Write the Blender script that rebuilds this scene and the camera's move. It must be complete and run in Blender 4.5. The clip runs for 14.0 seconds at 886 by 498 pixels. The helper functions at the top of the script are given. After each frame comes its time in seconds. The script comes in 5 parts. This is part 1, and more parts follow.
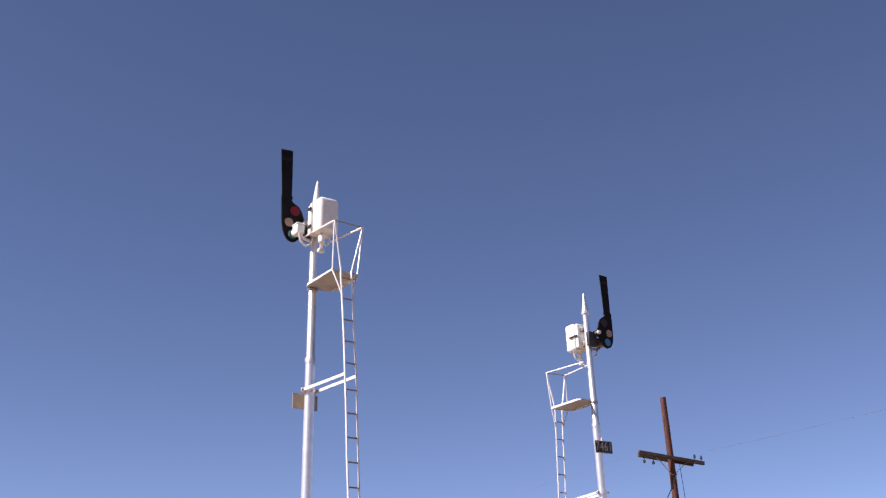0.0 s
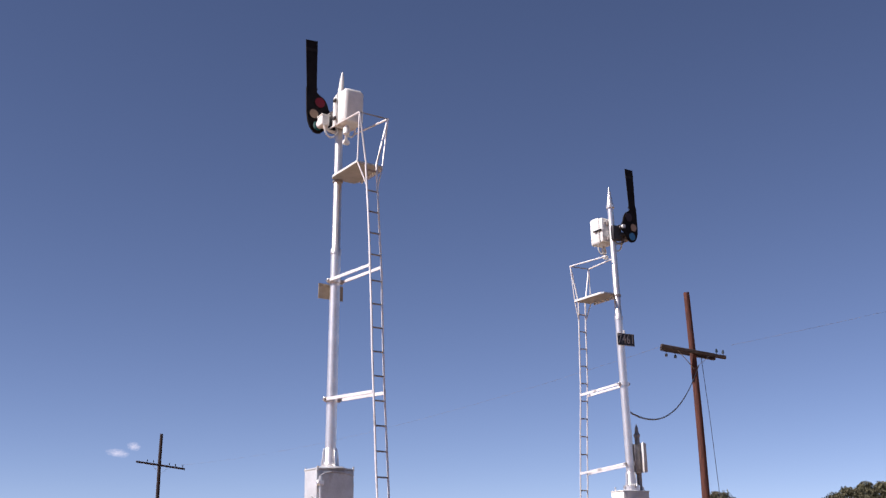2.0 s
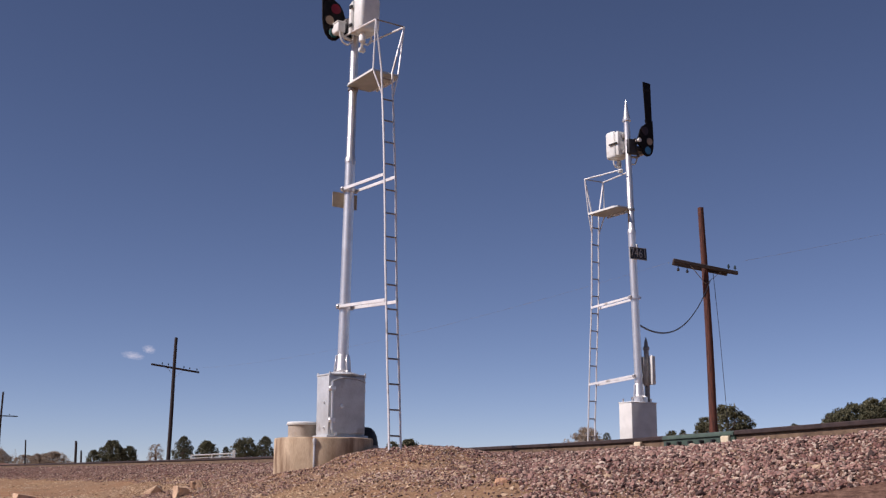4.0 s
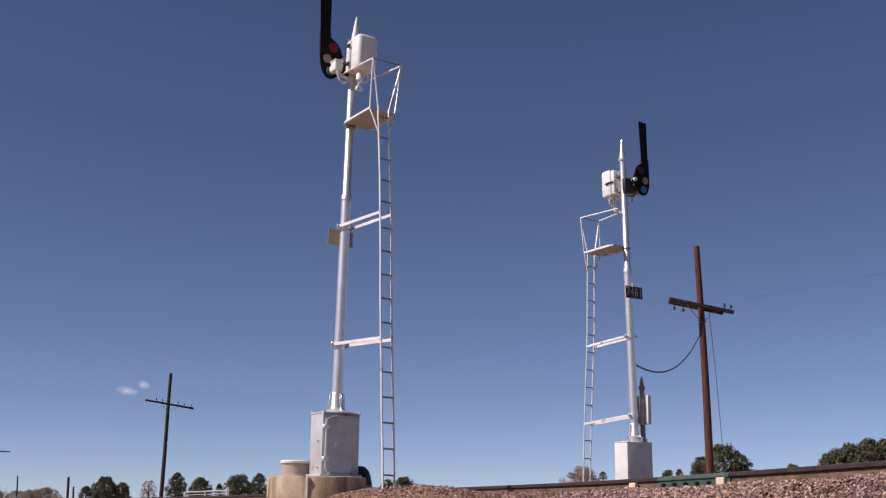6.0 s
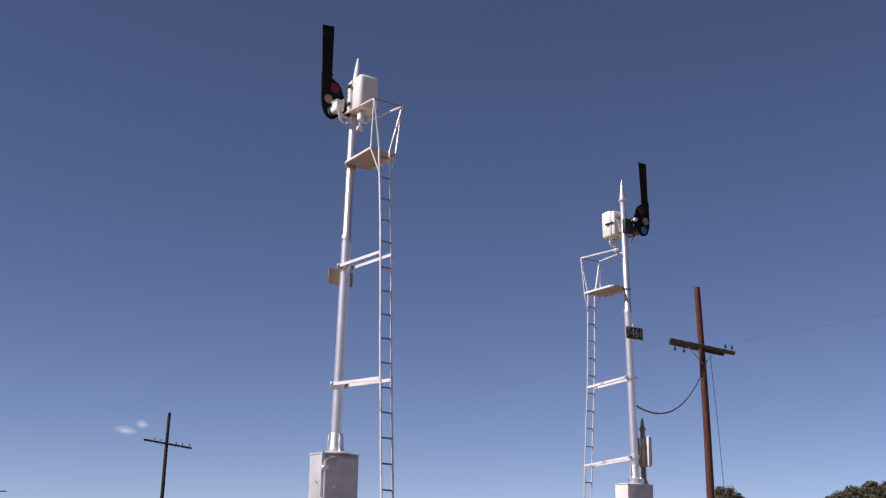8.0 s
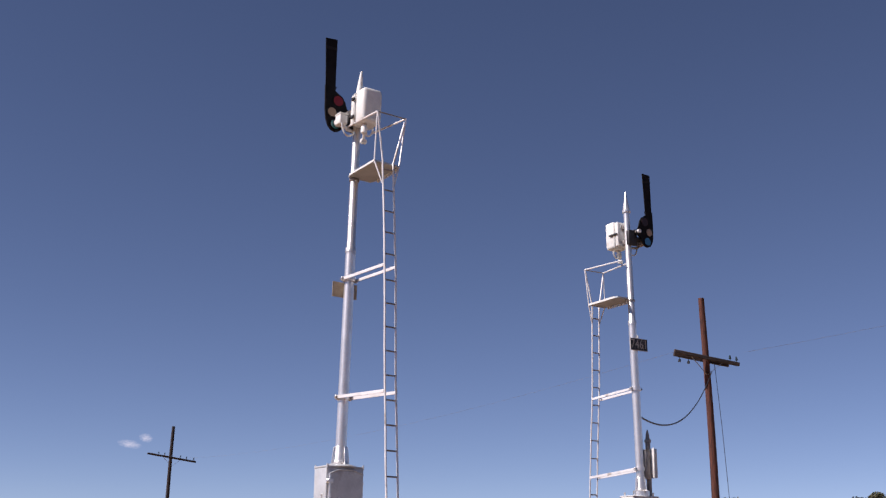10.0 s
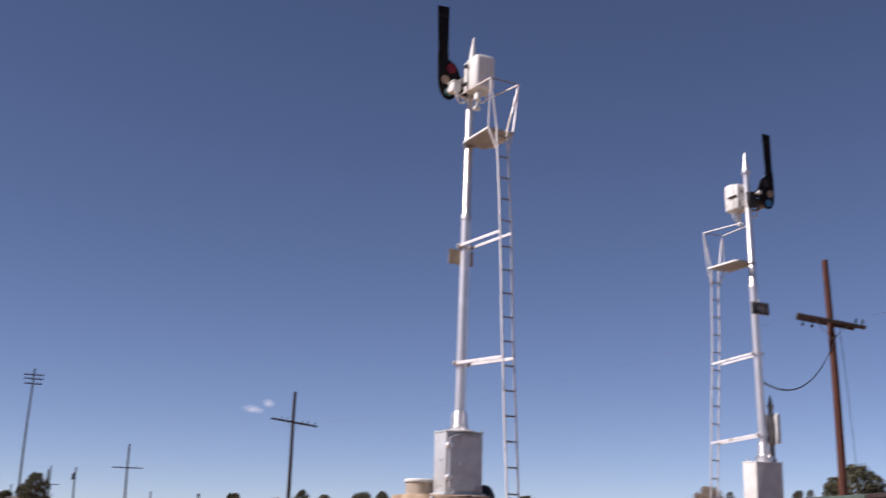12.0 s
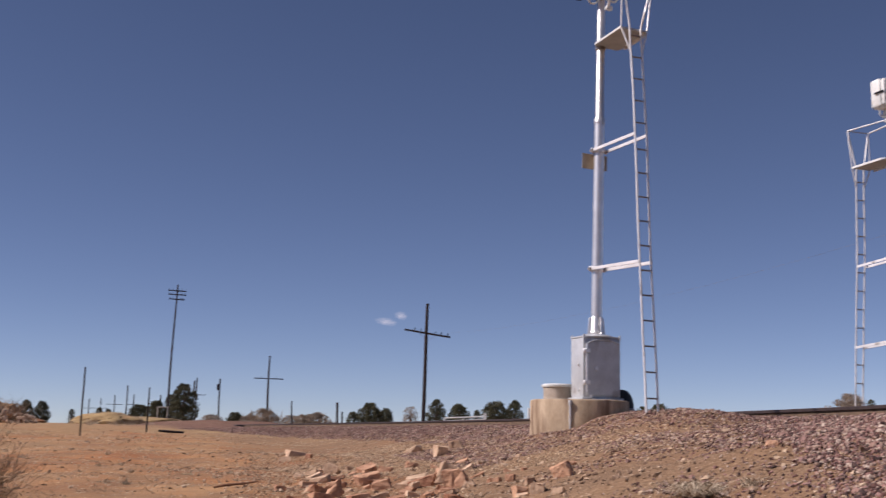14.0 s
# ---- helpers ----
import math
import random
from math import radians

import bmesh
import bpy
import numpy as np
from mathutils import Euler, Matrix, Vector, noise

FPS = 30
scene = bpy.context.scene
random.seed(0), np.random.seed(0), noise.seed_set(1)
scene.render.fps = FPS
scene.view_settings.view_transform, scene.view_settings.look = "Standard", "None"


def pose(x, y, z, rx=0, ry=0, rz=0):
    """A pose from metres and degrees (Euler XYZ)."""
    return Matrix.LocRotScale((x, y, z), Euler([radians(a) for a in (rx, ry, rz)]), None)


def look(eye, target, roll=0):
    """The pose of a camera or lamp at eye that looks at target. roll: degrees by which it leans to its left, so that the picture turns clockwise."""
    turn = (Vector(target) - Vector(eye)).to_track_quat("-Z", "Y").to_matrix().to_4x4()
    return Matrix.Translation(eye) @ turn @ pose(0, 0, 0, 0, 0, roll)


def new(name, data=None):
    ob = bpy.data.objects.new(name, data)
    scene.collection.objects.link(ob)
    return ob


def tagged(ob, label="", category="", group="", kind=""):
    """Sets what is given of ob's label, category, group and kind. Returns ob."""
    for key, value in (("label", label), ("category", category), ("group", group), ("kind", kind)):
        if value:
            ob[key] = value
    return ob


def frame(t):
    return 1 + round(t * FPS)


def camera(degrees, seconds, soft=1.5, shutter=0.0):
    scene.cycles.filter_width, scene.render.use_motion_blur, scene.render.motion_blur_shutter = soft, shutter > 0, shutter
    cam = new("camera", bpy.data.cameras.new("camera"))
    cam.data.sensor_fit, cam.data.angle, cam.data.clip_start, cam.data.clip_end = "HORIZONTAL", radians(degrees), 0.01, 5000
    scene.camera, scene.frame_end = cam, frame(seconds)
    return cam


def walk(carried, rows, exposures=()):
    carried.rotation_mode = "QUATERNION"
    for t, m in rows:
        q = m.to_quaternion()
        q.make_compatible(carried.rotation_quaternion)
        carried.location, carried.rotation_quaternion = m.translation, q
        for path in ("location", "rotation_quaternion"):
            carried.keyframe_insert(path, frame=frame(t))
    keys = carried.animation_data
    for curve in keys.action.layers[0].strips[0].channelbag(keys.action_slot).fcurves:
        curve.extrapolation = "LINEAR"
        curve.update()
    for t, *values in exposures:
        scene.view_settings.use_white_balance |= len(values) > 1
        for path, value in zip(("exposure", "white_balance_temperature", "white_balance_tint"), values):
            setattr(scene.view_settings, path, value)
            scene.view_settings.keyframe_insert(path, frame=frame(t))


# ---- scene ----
import itertools

# ---- camera and its walk ----
cam = camera(42.8, 14.0, soft=1.3, shutter=0.22)
PATH = [
    (0, pose(0.013, 0.042, 1.539, 111.16, 1.73, -34.73)),
    (0.5, pose(0.012, 0.044, 1.526, 110.83, 1.39, -34.51)),
    (1, pose(0.006, 0.036, 1.512, 109.56, 1.23, -34.20)),
    (1.5, pose(0.012, 0.037, 1.507, 107.58, 1.36, -33.87)),
    (2, pose(0.009, 0.024, 1.500, 105.86, 0.98, -33.63)),
    (2.5, pose(-0.002, 0.012, 1.489, 102.91, 0.70, -33.26)),
    (2.6, pose(-0.008, 0.010, 1.490, 102.38, 0.55, -33.19)),
    (2.7, pose(-0.014, 0.009, 1.491, 101.85, 0.40, -33.13)),
    (4.8, pose(0.000, 0.006, 1.501, 101.44, -0.71, -33.23)),
    (5, pose(0.000, 0.010, 1.510, 101.99, -0.68, -33.24)),
    (5.5, pose(0.006, 0.003, 1.512, 102.75, -0.49, -33.50)),
    (6, pose(0.007, -0.001, 1.514, 103.19, -0.51, -33.45)),
    (6.5, pose(0.009, 0.003, 1.516, 103.68, -0.50, -33.69)),
    (7, pose(0.008, 0.008, 1.526, 104.30, -0.26, -33.54)),
    (7.5, pose(0.008, -0.001, 1.526, 104.92, -0.40, -33.46)),
    (8, pose(0.013, 0.002, 1.519, 105.20, -0.72, -33.48)),
    (8.5, pose(0.014, 0.011, 1.526, 105.28, -0.68, -33.39)),
    (8.7, pose(0.008, 0.017, 1.514, 105.47, -0.53, -33.22)),
    (11, pose(0.006, -0.005, 1.524, 105.90, -0.62, -33.30)),
    (11.5, pose(-0.004, -0.008, 1.526, 105.97, -1.13, -32.97)),
    (11.6, pose(-0.006, -0.008, 1.526, 105.87, -1.15, -32.92)),
    (11.8, pose(-0.014, -0.008, 1.524, 105.08, -1.14, -31.30)),
    (11.9, pose(-0.020, -0.007, 1.522, 104.65, -1.13, -29.53)),
    (12, pose(-0.028, -0.007, 1.518, 104.01, -1.12, -27.44)),
    (12.2, pose(-0.052, 0.006, 1.506, 102.00, -1.02, -23.70)),
    (12.5, pose(-0.085, 0.038, 1.486, 100.33, -0.92, -19.67)),
    (12.8, pose(-0.087, 0.051, 1.478, 99.13, -0.88, -17.47)),
    (13, pose(-0.087, 0.055, 1.477, 98.67, -0.84, -16.35)),
    (13.2, pose(-0.086, 0.063, 1.475, 98.58, -0.80, -16.02)),
    (13.5, pose(-0.081, 0.078, 1.472, 98.54, -0.76, -16.29)),
    (13.7, pose(-0.075, 0.082, 1.469, 98.64, -0.83, -17.42)),
    (14, pose(-0.064, 0.086, 1.463, 99.43, -1.16, -20.84)),
]
EXPOSURES = [(0, 0.87, 6240, 26.5), (1, 0.82, 6240, 26.5), (1.5, 0.7, 6240, 26.5), (2, 0.54, 6240, 26.5), (2.5, 0.23, 6240, 26.5), (5, 0.06, 6240, 26.5), (7.5, 0.18, 6240, 26.5), (11, 0.29, 6240, 26.5), (12, 0.29, 6240, 26.5), (12.5, 0.13, 6240, 26.5), (13, 0.06, 6240, 26.5), (13.5, 0.05, 6240, 26.5), (14, 0.05, 6240, 26.5)]
walk(cam, PATH, EXPOSURES)

# ---- daylight ----
SUN_AZ, SUN_EL = -78.0, 44.0
world = bpy.data.worlds.new("sky")
scene.world = world
world.use_nodes = True
wn = world.node_tree.nodes
sky = wn.new("ShaderNodeTexSky")
sky.sky_type = "NISHITA"
sky.sun_disc = False
sky.sun_elevation = radians(SUN_EL)
sky.sun_rotation = radians(SUN_AZ)
sky.altitude = 1700
sky.air_density, sky.dust_density, sky.ozone_density = 0.58, 0.04, 0.3
world.node_tree.links.new(sky.outputs["Color"], wn["Background"].inputs["Color"])
wn["Background"].inputs["Strength"].default_value = 0.0735
sun = new("sun", bpy.data.lights.new("sun", "SUN"))
sun.data.energy, sun.data.angle, sun.data.color = 5.0, radians(0.53), (1.0, 0.935, 0.82)
sa, se = radians(SUN_AZ), radians(SUN_EL)
sun.matrix_world = look((0, 0, 60), (-math.sin(sa) * math.cos(se), -math.cos(sa) * math.cos(se), 60 - math.sin(se)))


# ---- materials ----
def material(name, c1, c2, rough=0.7, metal=0.0, scale=8.0, bump=0.15, fine=60.0, c3=None, spots=0.0, stretch=(1, 1, 1), vary=0.0, island=False, spec=0.4):
    """Two-scale noise colour with fine relief; c3 is wear or dirt with a shape of its own."""
    m = bpy.data.materials.new(name)
    m.use_nodes = True
    nt, n = m.node_tree, m.node_tree.nodes
    b = n["Principled BSDF"]
    b.inputs["Roughness"].default_value, b.inputs["Metallic"].default_value = rough, metal
    b.inputs["Specular IOR Level"].default_value = spec
    co, mp = n.new("ShaderNodeTexCoord"), n.new("ShaderNodeMapping")
    mp.inputs["Scale"].default_value = stretch
    nt.links.new(co.outputs["Object"], mp.inputs["Vector"])

    def noise_at(sc, detail=6.0):
        t = n.new("ShaderNodeTexNoise")
        t.inputs["Scale"].default_value, t.inputs["Detail"].default_value = sc, detail
        nt.links.new(mp.outputs["Vector"], t.inputs["Vector"])
        return t

    big, small = noise_at(scale), noise_at(fine, 3.0)
    add = n.new("ShaderNodeMath")
    add.operation = "MULTIPLY_ADD"
    add.inputs[1].default_value, add.inputs[2].default_value = 0.45, -0.22
    nt.links.new(small.outputs["Fac"], add.inputs[0])
    tot = n.new("ShaderNodeMath")
    nt.links.new(big.outputs["Fac"], tot.inputs[0])
    nt.links.new(add.outputs[0], tot.inputs[1])
    last = tot.outputs[0]
    if vary or island:
        src = n.new("ShaderNodeNewGeometry").outputs["Random Per Island"] if island else n.new("ShaderNodeObjectInfo").outputs["Random"]
        mv = n.new("ShaderNodeMath")
        mv.operation = "MULTIPLY_ADD"
        mv.inputs[1].default_value = vary
        sh = n.new("ShaderNodeMath")
        sh.inputs[1].default_value = -vary / 2
        nt.links.new(last, sh.inputs[0])
        nt.links.new(src, mv.inputs[0])
        nt.links.new(sh.outputs[0], mv.inputs[2])
        last = mv.outputs[0]
    ramp = n.new("ShaderNodeValToRGB")
    ramp.color_ramp.elements[0].position, ramp.color_ramp.elements[1].position = 0.3, 0.7
    ramp.color_ramp.elements[0].color, ramp.color_ramp.elements[1].color = (*c1, 1), (*c2, 1)
    nt.links.new(last, ramp.inputs["Fac"])
    colour = ramp.outputs["Color"]
    if c3:
        st = noise_at(scale * 0.6, 8.0)
        rr = n.new("ShaderNodeValToRGB")
        rr.color_ramp.elements[0].position, rr.color_ramp.elements[1].position = 0.62 - spots, 0.70 - spots * 0.6
        mix = n.new("ShaderNodeMix")
        mix.data_type = "RGBA"
        nt.links.new(st.outputs["Fac"], rr.inputs["Fac"])
        nt.links.new(rr.outputs["Color"], mix.inputs["Factor"])
        nt.links.new(colour, mix.inputs["A"])
        mix.inputs["B"].default_value = (*c3, 1)
        colour = mix.outputs["Result"]
    nt.links.new(colour, b.inputs["Base Color"])
    if bump:
        bp = n.new("ShaderNodeBump")
        bp.inputs["Strength"].default_value, bp.inputs["Distance"].default_value = bump, 0.02
        nt.links.new(tot.outputs[0], bp.inputs["Height"])
        nt.links.new(bp.outputs["Normal"], b.inputs["Normal"])
    return m


ALU = material("aluminium_paint", (0.70, 0.695, 0.675), (0.83, 0.825, 0.80), 0.36, 0.80, 5, 0.06, 40, (0.40, 0.37, 0.33), -0.03)
LADDERPAINT = material("ladder_aluminium_paint", (0.66, 0.66, 0.645), (0.80, 0.80, 0.785), 0.52, 0.35, 5, 0.06, 40, (0.40, 0.37, 0.33), -0.03)
CASE = material("weathered_silver_paint", (0.44, 0.465, 0.47), (0.58, 0.61, 0.615), 0.46, 0.30, 6, 0.12, 45, (0.38, 0.37, 0.36), 0.02)
WHITE = material("white_enamel", (0.60, 0.62, 0.59), (0.72, 0.74, 0.71), 0.5, 0.0, 7, 0.05, 50, (0.52, 0.47, 0.40), -0.04)
STEEL = material("dull_steel", (0.20, 0.19, 0.18), (0.34, 0.32, 0.30), 0.5, 0.5, 20, 0.1)
DARK = material("dark_iron", (0.012, 0.012, 0.014), (0.03, 0.03, 0.033), 0.55, 0.1, 20, 0.1)
BLADE = material("blade_black_paint", (0.004, 0.004, 0.0045), (0.010, 0.009, 0.010), 0.75, 0.0, 10, 0.05, spec=0.15)
BLADE_TIP = material("blade_band_paint", (0.012, 0.012, 0.013), (0.02, 0.02, 0.022), 0.75, 0.0, 10, 0.05, spec=0.15)
RUBBER = material("black_rubber", (0.01, 0.01, 0.01), (0.03, 0.03, 0.03), 0.6, 0.0, 10, 0.1)
CONCRETE = material("stained_concrete", (0.33, 0.245, 0.155), (0.56, 0.445, 0.305), 0.92, 0.0, 4, 0.35, 70, (0.20, 0.13, 0.08), 0.09, (1.6, 1.6, 0.35))
BLOCK = material("painted_concrete", (0.53, 0.53, 0.49), (0.65, 0.65, 0.61), 0.8, 0.0, 5, 0.2, 60)
CANBODY = material("tan_can_paint", (0.33, 0.28, 0.22), (0.45, 0.39, 0.32), 0.7, 0.0, 6, 0.1, 50)
TANPLATE = material("weathered_plate", (0.26, 0.21, 0.14), (0.38, 0.32, 0.23), 0.6, 0.1, 9, 0.1)
WOOD = material("creosoted_pole", (0.032, 0.013, 0.010), (0.13, 0.044, 0.027), 0.85, 0.0, 5, 0.5, 40, (0.03, 0.015, 0.012), 0.05, (7, 7, 0.5))
WOODFAR = material("weathered_dark_pole", (0.016, 0.012, 0.012), (0.042, 0.030, 0.028), 0.9, 0.0, 5, 0.3, 40, None, 0, (6, 6, 0.5))
ARMWOOD = material("grey_crossarm", (0.026, 0.020, 0.018), (0.065, 0.048, 0.042), 0.9, 0.0, 6, 0.3, 40)
POSTGREY = material("grey_post", (0.24, 0.22, 0.19), (0.38, 0.35, 0.30), 0.9, 0.0, 6, 0.3, 30)
RAILHEAD = material("worn_rail", (0.04, 0.028, 0.026), (0.075, 0.052, 0.046), 0.55, 0.3, 12, 0.2)
RUST = material("rusted_web", (0.09, 0.058, 0.038), (0.20, 0.135, 0.085), 0.85, 0.1, 8, 0.3)
TIEWOOD = material("tie_wood", (0.05, 0.035, 0.028), (0.13, 0.09, 0.07), 0.9, 0.0, 6, 0.4, 40, None, 0, (1, 8, 1), 0.3)
GREEN = material("green_joint_paint", (0.040, 0.066, 0.052), (0.072, 0.105, 0.082), 0.6, 0.0, 9, 0.15, 50, (0.09, 0.07, 0.05), -0.02)
YELLOW = material("chalk_mark_paint", (0.5, 0.42, 0.28), (0.65, 0.56, 0.40), 0.8, 0.0, 12, 0.1)
STONES = material("ballast_stone", (0.085, 0.042, 0.030), (0.40, 0.25, 0.18), 0.9, 0.0, 30, 0.4, 90, None, 0, (1, 1, 1), 1.05, True, 0.2)


def many_hued(m, stops):
    """Stones of one bed differ in hue from piece to piece."""
    ramp = next(k for k in m.node_tree.nodes if k.bl_idname == "ShaderNodeValToRGB").color_ramp
    while len(ramp.elements) < len(stops):
        ramp.elements.new(0.5)
    for e, (p, c) in zip(ramp.elements, stops):
        e.position, e.color = p, (*c, 1)


many_hued(STONES, [(0.10, (0.07, 0.047, 0.042)), (0.28, (0.195, 0.095, 0.079)), (0.46, (0.225, 0.158, 0.138)), (0.62, (0.33, 0.185, 0.150)), (0.82, (0.32, 0.225, 0.17)), (1.0, (0.50, 0.40, 0.32))])
PEBBLES = material("tan_gravel", (0.18, 0.115, 0.076), (0.52, 0.385, 0.26), 0.9, 0.0, 30, 0.4, 90, None, 0, (1, 1, 1), 0.75, True, 0.2)
FINEGRAVEL = material("fine_tan_gravel", (0.34, 0.22, 0.125), (0.68, 0.52, 0.34), 0.9, 0.0, 30, 0.2, 90, None, 0, (1, 1, 1), 0.8, True, 0.2)
SANDSTONE = material("red_sandstone", (0.26, 0.115, 0.06), (0.58, 0.35, 0.215), 0.9, 0.0, 5, 1.0, 40, (0.22, 0.085, 0.045), 0.03, (1, 1, 1), 0.35)
PALEROCK = material("pale_rubble", (0.36, 0.225, 0.14), (0.66, 0.48, 0.32), 0.9, 0.0, 3, 1.0, 30, (0.24, 0.12, 0.07), 0.04, (1, 1, 1), 0.3)
LEAF = material("juniper_foliage", (0.056, 0.058, 0.034), (0.132, 0.129, 0.076), 0.85, 0.0, 1.2, 0.0, 9, None, 0, (1, 1, 1), 0.35, True, 0.15)
LEAFDRY = material("dry_brush_foliage", (0.19, 0.15, 0.11), (0.40, 0.325, 0.245), 0.9, 0.0, 1.5, 0.0, 9, None, 0, (1, 1, 1), 0.4, True, 0.15)
BUSHLEAF = material("golden_dry_leaf", (0.20, 0.135, 0.065), (0.44, 0.32, 0.17), 0.9, 0.0, 8, 0.0, 30, None, 0, (1, 1, 1), 0.5, True, 0.15)
STICKWOOD = material("brown_stick", (0.13, 0.065, 0.038), (0.26, 0.145, 0.085), 0.9, 0.0, 8, 0.4, 40)
BARK = material("juniper_bark", (0.06, 0.045, 0.035), (0.14, 0.10, 0.08), 0.95, 0.0, 8, 0.4, 40)
TWIG = material("dry_twig", (0.17, 0.115, 0.075), (0.40, 0.285, 0.19), 0.9, 0.0, 8, 0.0, 30, None, 0, (1, 1, 1), 0.6, True, 0.2)
STRAW = material("dry_straw", (0.32, 0.25, 0.17), (0.56, 0.47, 0.345), 0.9, 0.0, 8, 0.0, 30, None, 0, (1, 1, 1), 0.6, True, 0.2)
GLASSY = material("insulator_glass", (0.02, 0.035, 0.04), (0.04, 0.06, 0.07), 0.15, 0.0, 10, 0.0)


def plain(name, c, rough=0.3, metal=0.0, coat=0.0):
    m = material(name, tuple(0.9 * v for v in c), c, rough, metal, 14, 0.02, 50)
    m.node_tree.nodes["Principled BSDF"].inputs["Coat Weight"].default_value = coat
    return m


RED = plain("red_roundel", (0.16, 0.002, 0.008), 0.35, 0, 0.0)
DARKRED = plain("dark_red_roundel", (0.02, 0.004, 0.005), 0.5)
AMBER = plain("pale_amber_roundel", (0.30, 0.22, 0.15), 0.4, 0, 0.0)
BLUEGREEN = plain("blue_green_roundel", (0.01, 0.17, 0.17), 0.15, 0, 0.6)
BLUE = plain("blue_roundel", (0.03, 0.17, 0.34), 0.15, 0, 0.6)
SIGNBLACK = plain("sign_black", (0.02, 0.02, 0.022), 0.5)
SIGNWHITE = plain("sign_white", (0.42, 0.39, 0.34), 0.6)
PLATFORM = material("grey_platform_steel", (0.35, 0.41, 0.45), (0.47, 0.53, 0.57), 0.6, 0.1, 6, 0.1, 40)


def ground_material():
    m = bpy.data.materials.new("dirt_and_ballast_bed")
    m.use_nodes = True
    nt, n = m.node_tree, m.node_tree.nodes
    b = n["Principled BSDF"]
    b.inputs["Roughness"].default_value, b.inputs["Specular IOR Level"].default_value = 0.95, 0.15
    co = n.new("ShaderNodeTexCoord")

    def ramp_of(scale, detail, stops, rough=0.6):
        t = n.new("ShaderNodeTexNoise")
        t.inputs["Scale"].default_value, t.inputs["Detail"].default_value, t.inputs["Roughness"].default_value = scale, detail, rough
        nt.links.new(co.outputs["Object"], t.inputs["Vector"])
        r = n.new("ShaderNodeValToRGB")
        while len(r.color_ramp.elements) < len(stops):
            r.color_ramp.elements.new(0.5)
        for e, (p, c) in zip(r.color_ramp.elements, stops):
            e.position, e.color = p, (*c, 1)
        nt.links.new(t.outputs["Fac"], r.inputs["Fac"])
        return t, r.outputs["Color"]

    def mixed(fac, a, bb):
        x = n.new("ShaderNodeMix")
        x.data_type = "RGBA"
        nt.links.new(fac, x.inputs["Factor"])
        nt.links.new(a, x.inputs["A"])
        nt.links.new(bb, x.inputs["B"])
        return x.outputs["Result"]

    t1, dirt = ramp_of(0.5, 9, [(0.34, (0.37, 0.145, 0.056)), (0.5, (0.425, 0.225, 0.104)), (0.66, (0.47, 0.285, 0.142))])
    t2, grit = ramp_of(26, 6, [(0.36, (0.15, 0.094, 0.056)), (0.54, (0.265, 0.176, 0.108)), (0.76, (0.46, 0.34, 0.222))], 0.75)
    t3, bed = ramp_of(22, 5, [(0.35, (0.08, 0.042, 0.03)), (0.52, (0.19, 0.11, 0.078)), (0.7, (0.33, 0.21, 0.15))], 0.75)
    t4, grass = ramp_of(3, 8, [(0.35, (0.25, 0.155, 0.08)), (0.65, (0.42, 0.285, 0.15))])
    tf, tfac = ramp_of(1.3, 6, [(0.40, (0, 0, 0)), (0.62, (0.7, 0.7, 0.7))])
    tg, gfac = ramp_of(0.12, 6, [(0.40, (0, 0, 0)), (0.58, (1, 1, 1))])
    d = mixed(tfac, dirt, grit)

    def attr(name):
        a = n.new("ShaderNodeAttribute")
        a.attribute_name = name
        return a.outputs["Fac"]

    d = mixed(attr("gravel"), d, grit)
    gm = n.new("ShaderNodeMath")
    gm.operation = "MULTIPLY"
    nt.links.new(gfac, gm.inputs[0])
    nt.links.new(attr("grass"), gm.inputs[1])
    d = mixed(gm.outputs[0], d, grass)
    d = mixed(attr("ballast"), d, bed)
    nt.links.new(d, b.inputs["Base Color"])
    h = n.new("ShaderNodeMath")
    nt.links.new(t2.outputs["Fac"], h.inputs[0])
    nt.links.new(t3.outputs["Fac"], h.inputs[1])
    bp = n.new("ShaderNodeBump")
    bp.inputs["Strength"].default_value, bp.inputs["Distance"].default_value = 0.6, 0.04
    nt.links.new(h.outputs[0], bp.inputs["Height"])
    nt.links.new(bp.outputs["Normal"], b.inputs["Normal"])
    return m


GROUND = ground_material()


# ---- building helpers ----
RUBBLE = material("rubble_stone", (0.24, 0.165, 0.11), (0.64, 0.51, 0.38), 0.95, 0.0, 3, 0.5, 30, (0.26, 0.11, 0.06), 0.04, (1, 1, 1), 0.4)
BOULDER = material("grey_brown_boulder", (0.20, 0.135, 0.085), (0.36, 0.26, 0.17), 0.95, 0.0, 3, 0.6, 25, (0.2, 0.1, 0.06), 0.02)


def finish(name, bm, mat, smooth=True):
    me = bpy.data.meshes.new(name)
    bm.normal_update()
    bm.to_mesh(me)
    bm.free()
    me.materials.append(mat)
    if smooth:
        me.polygons.foreach_set("use_smooth", [True] * len(me.polygons))
        me.set_sharp_from_angle(angle=radians(38))
    return me


def part(name, bm, mat, parent, label=""):
    """One mesh object under a thing or under a part, in that parent's own axes."""
    ob = new(name, finish(name, bm, mat))
    ob.parent = parent
    return tagged(ob, label)


def thing(name, m, label, category, group="", kind=""):
    ob = new(name)
    ob.empty_display_size = 0.2
    ob.matrix_world = m
    return tagged(ob, label, category, group, kind)


def single(name, bm, mat, m, label, category, group="", kind=""):
    ob = new(name, finish(name, bm, mat))
    ob.matrix_world = m
    return tagged(ob, label, category, group, kind)


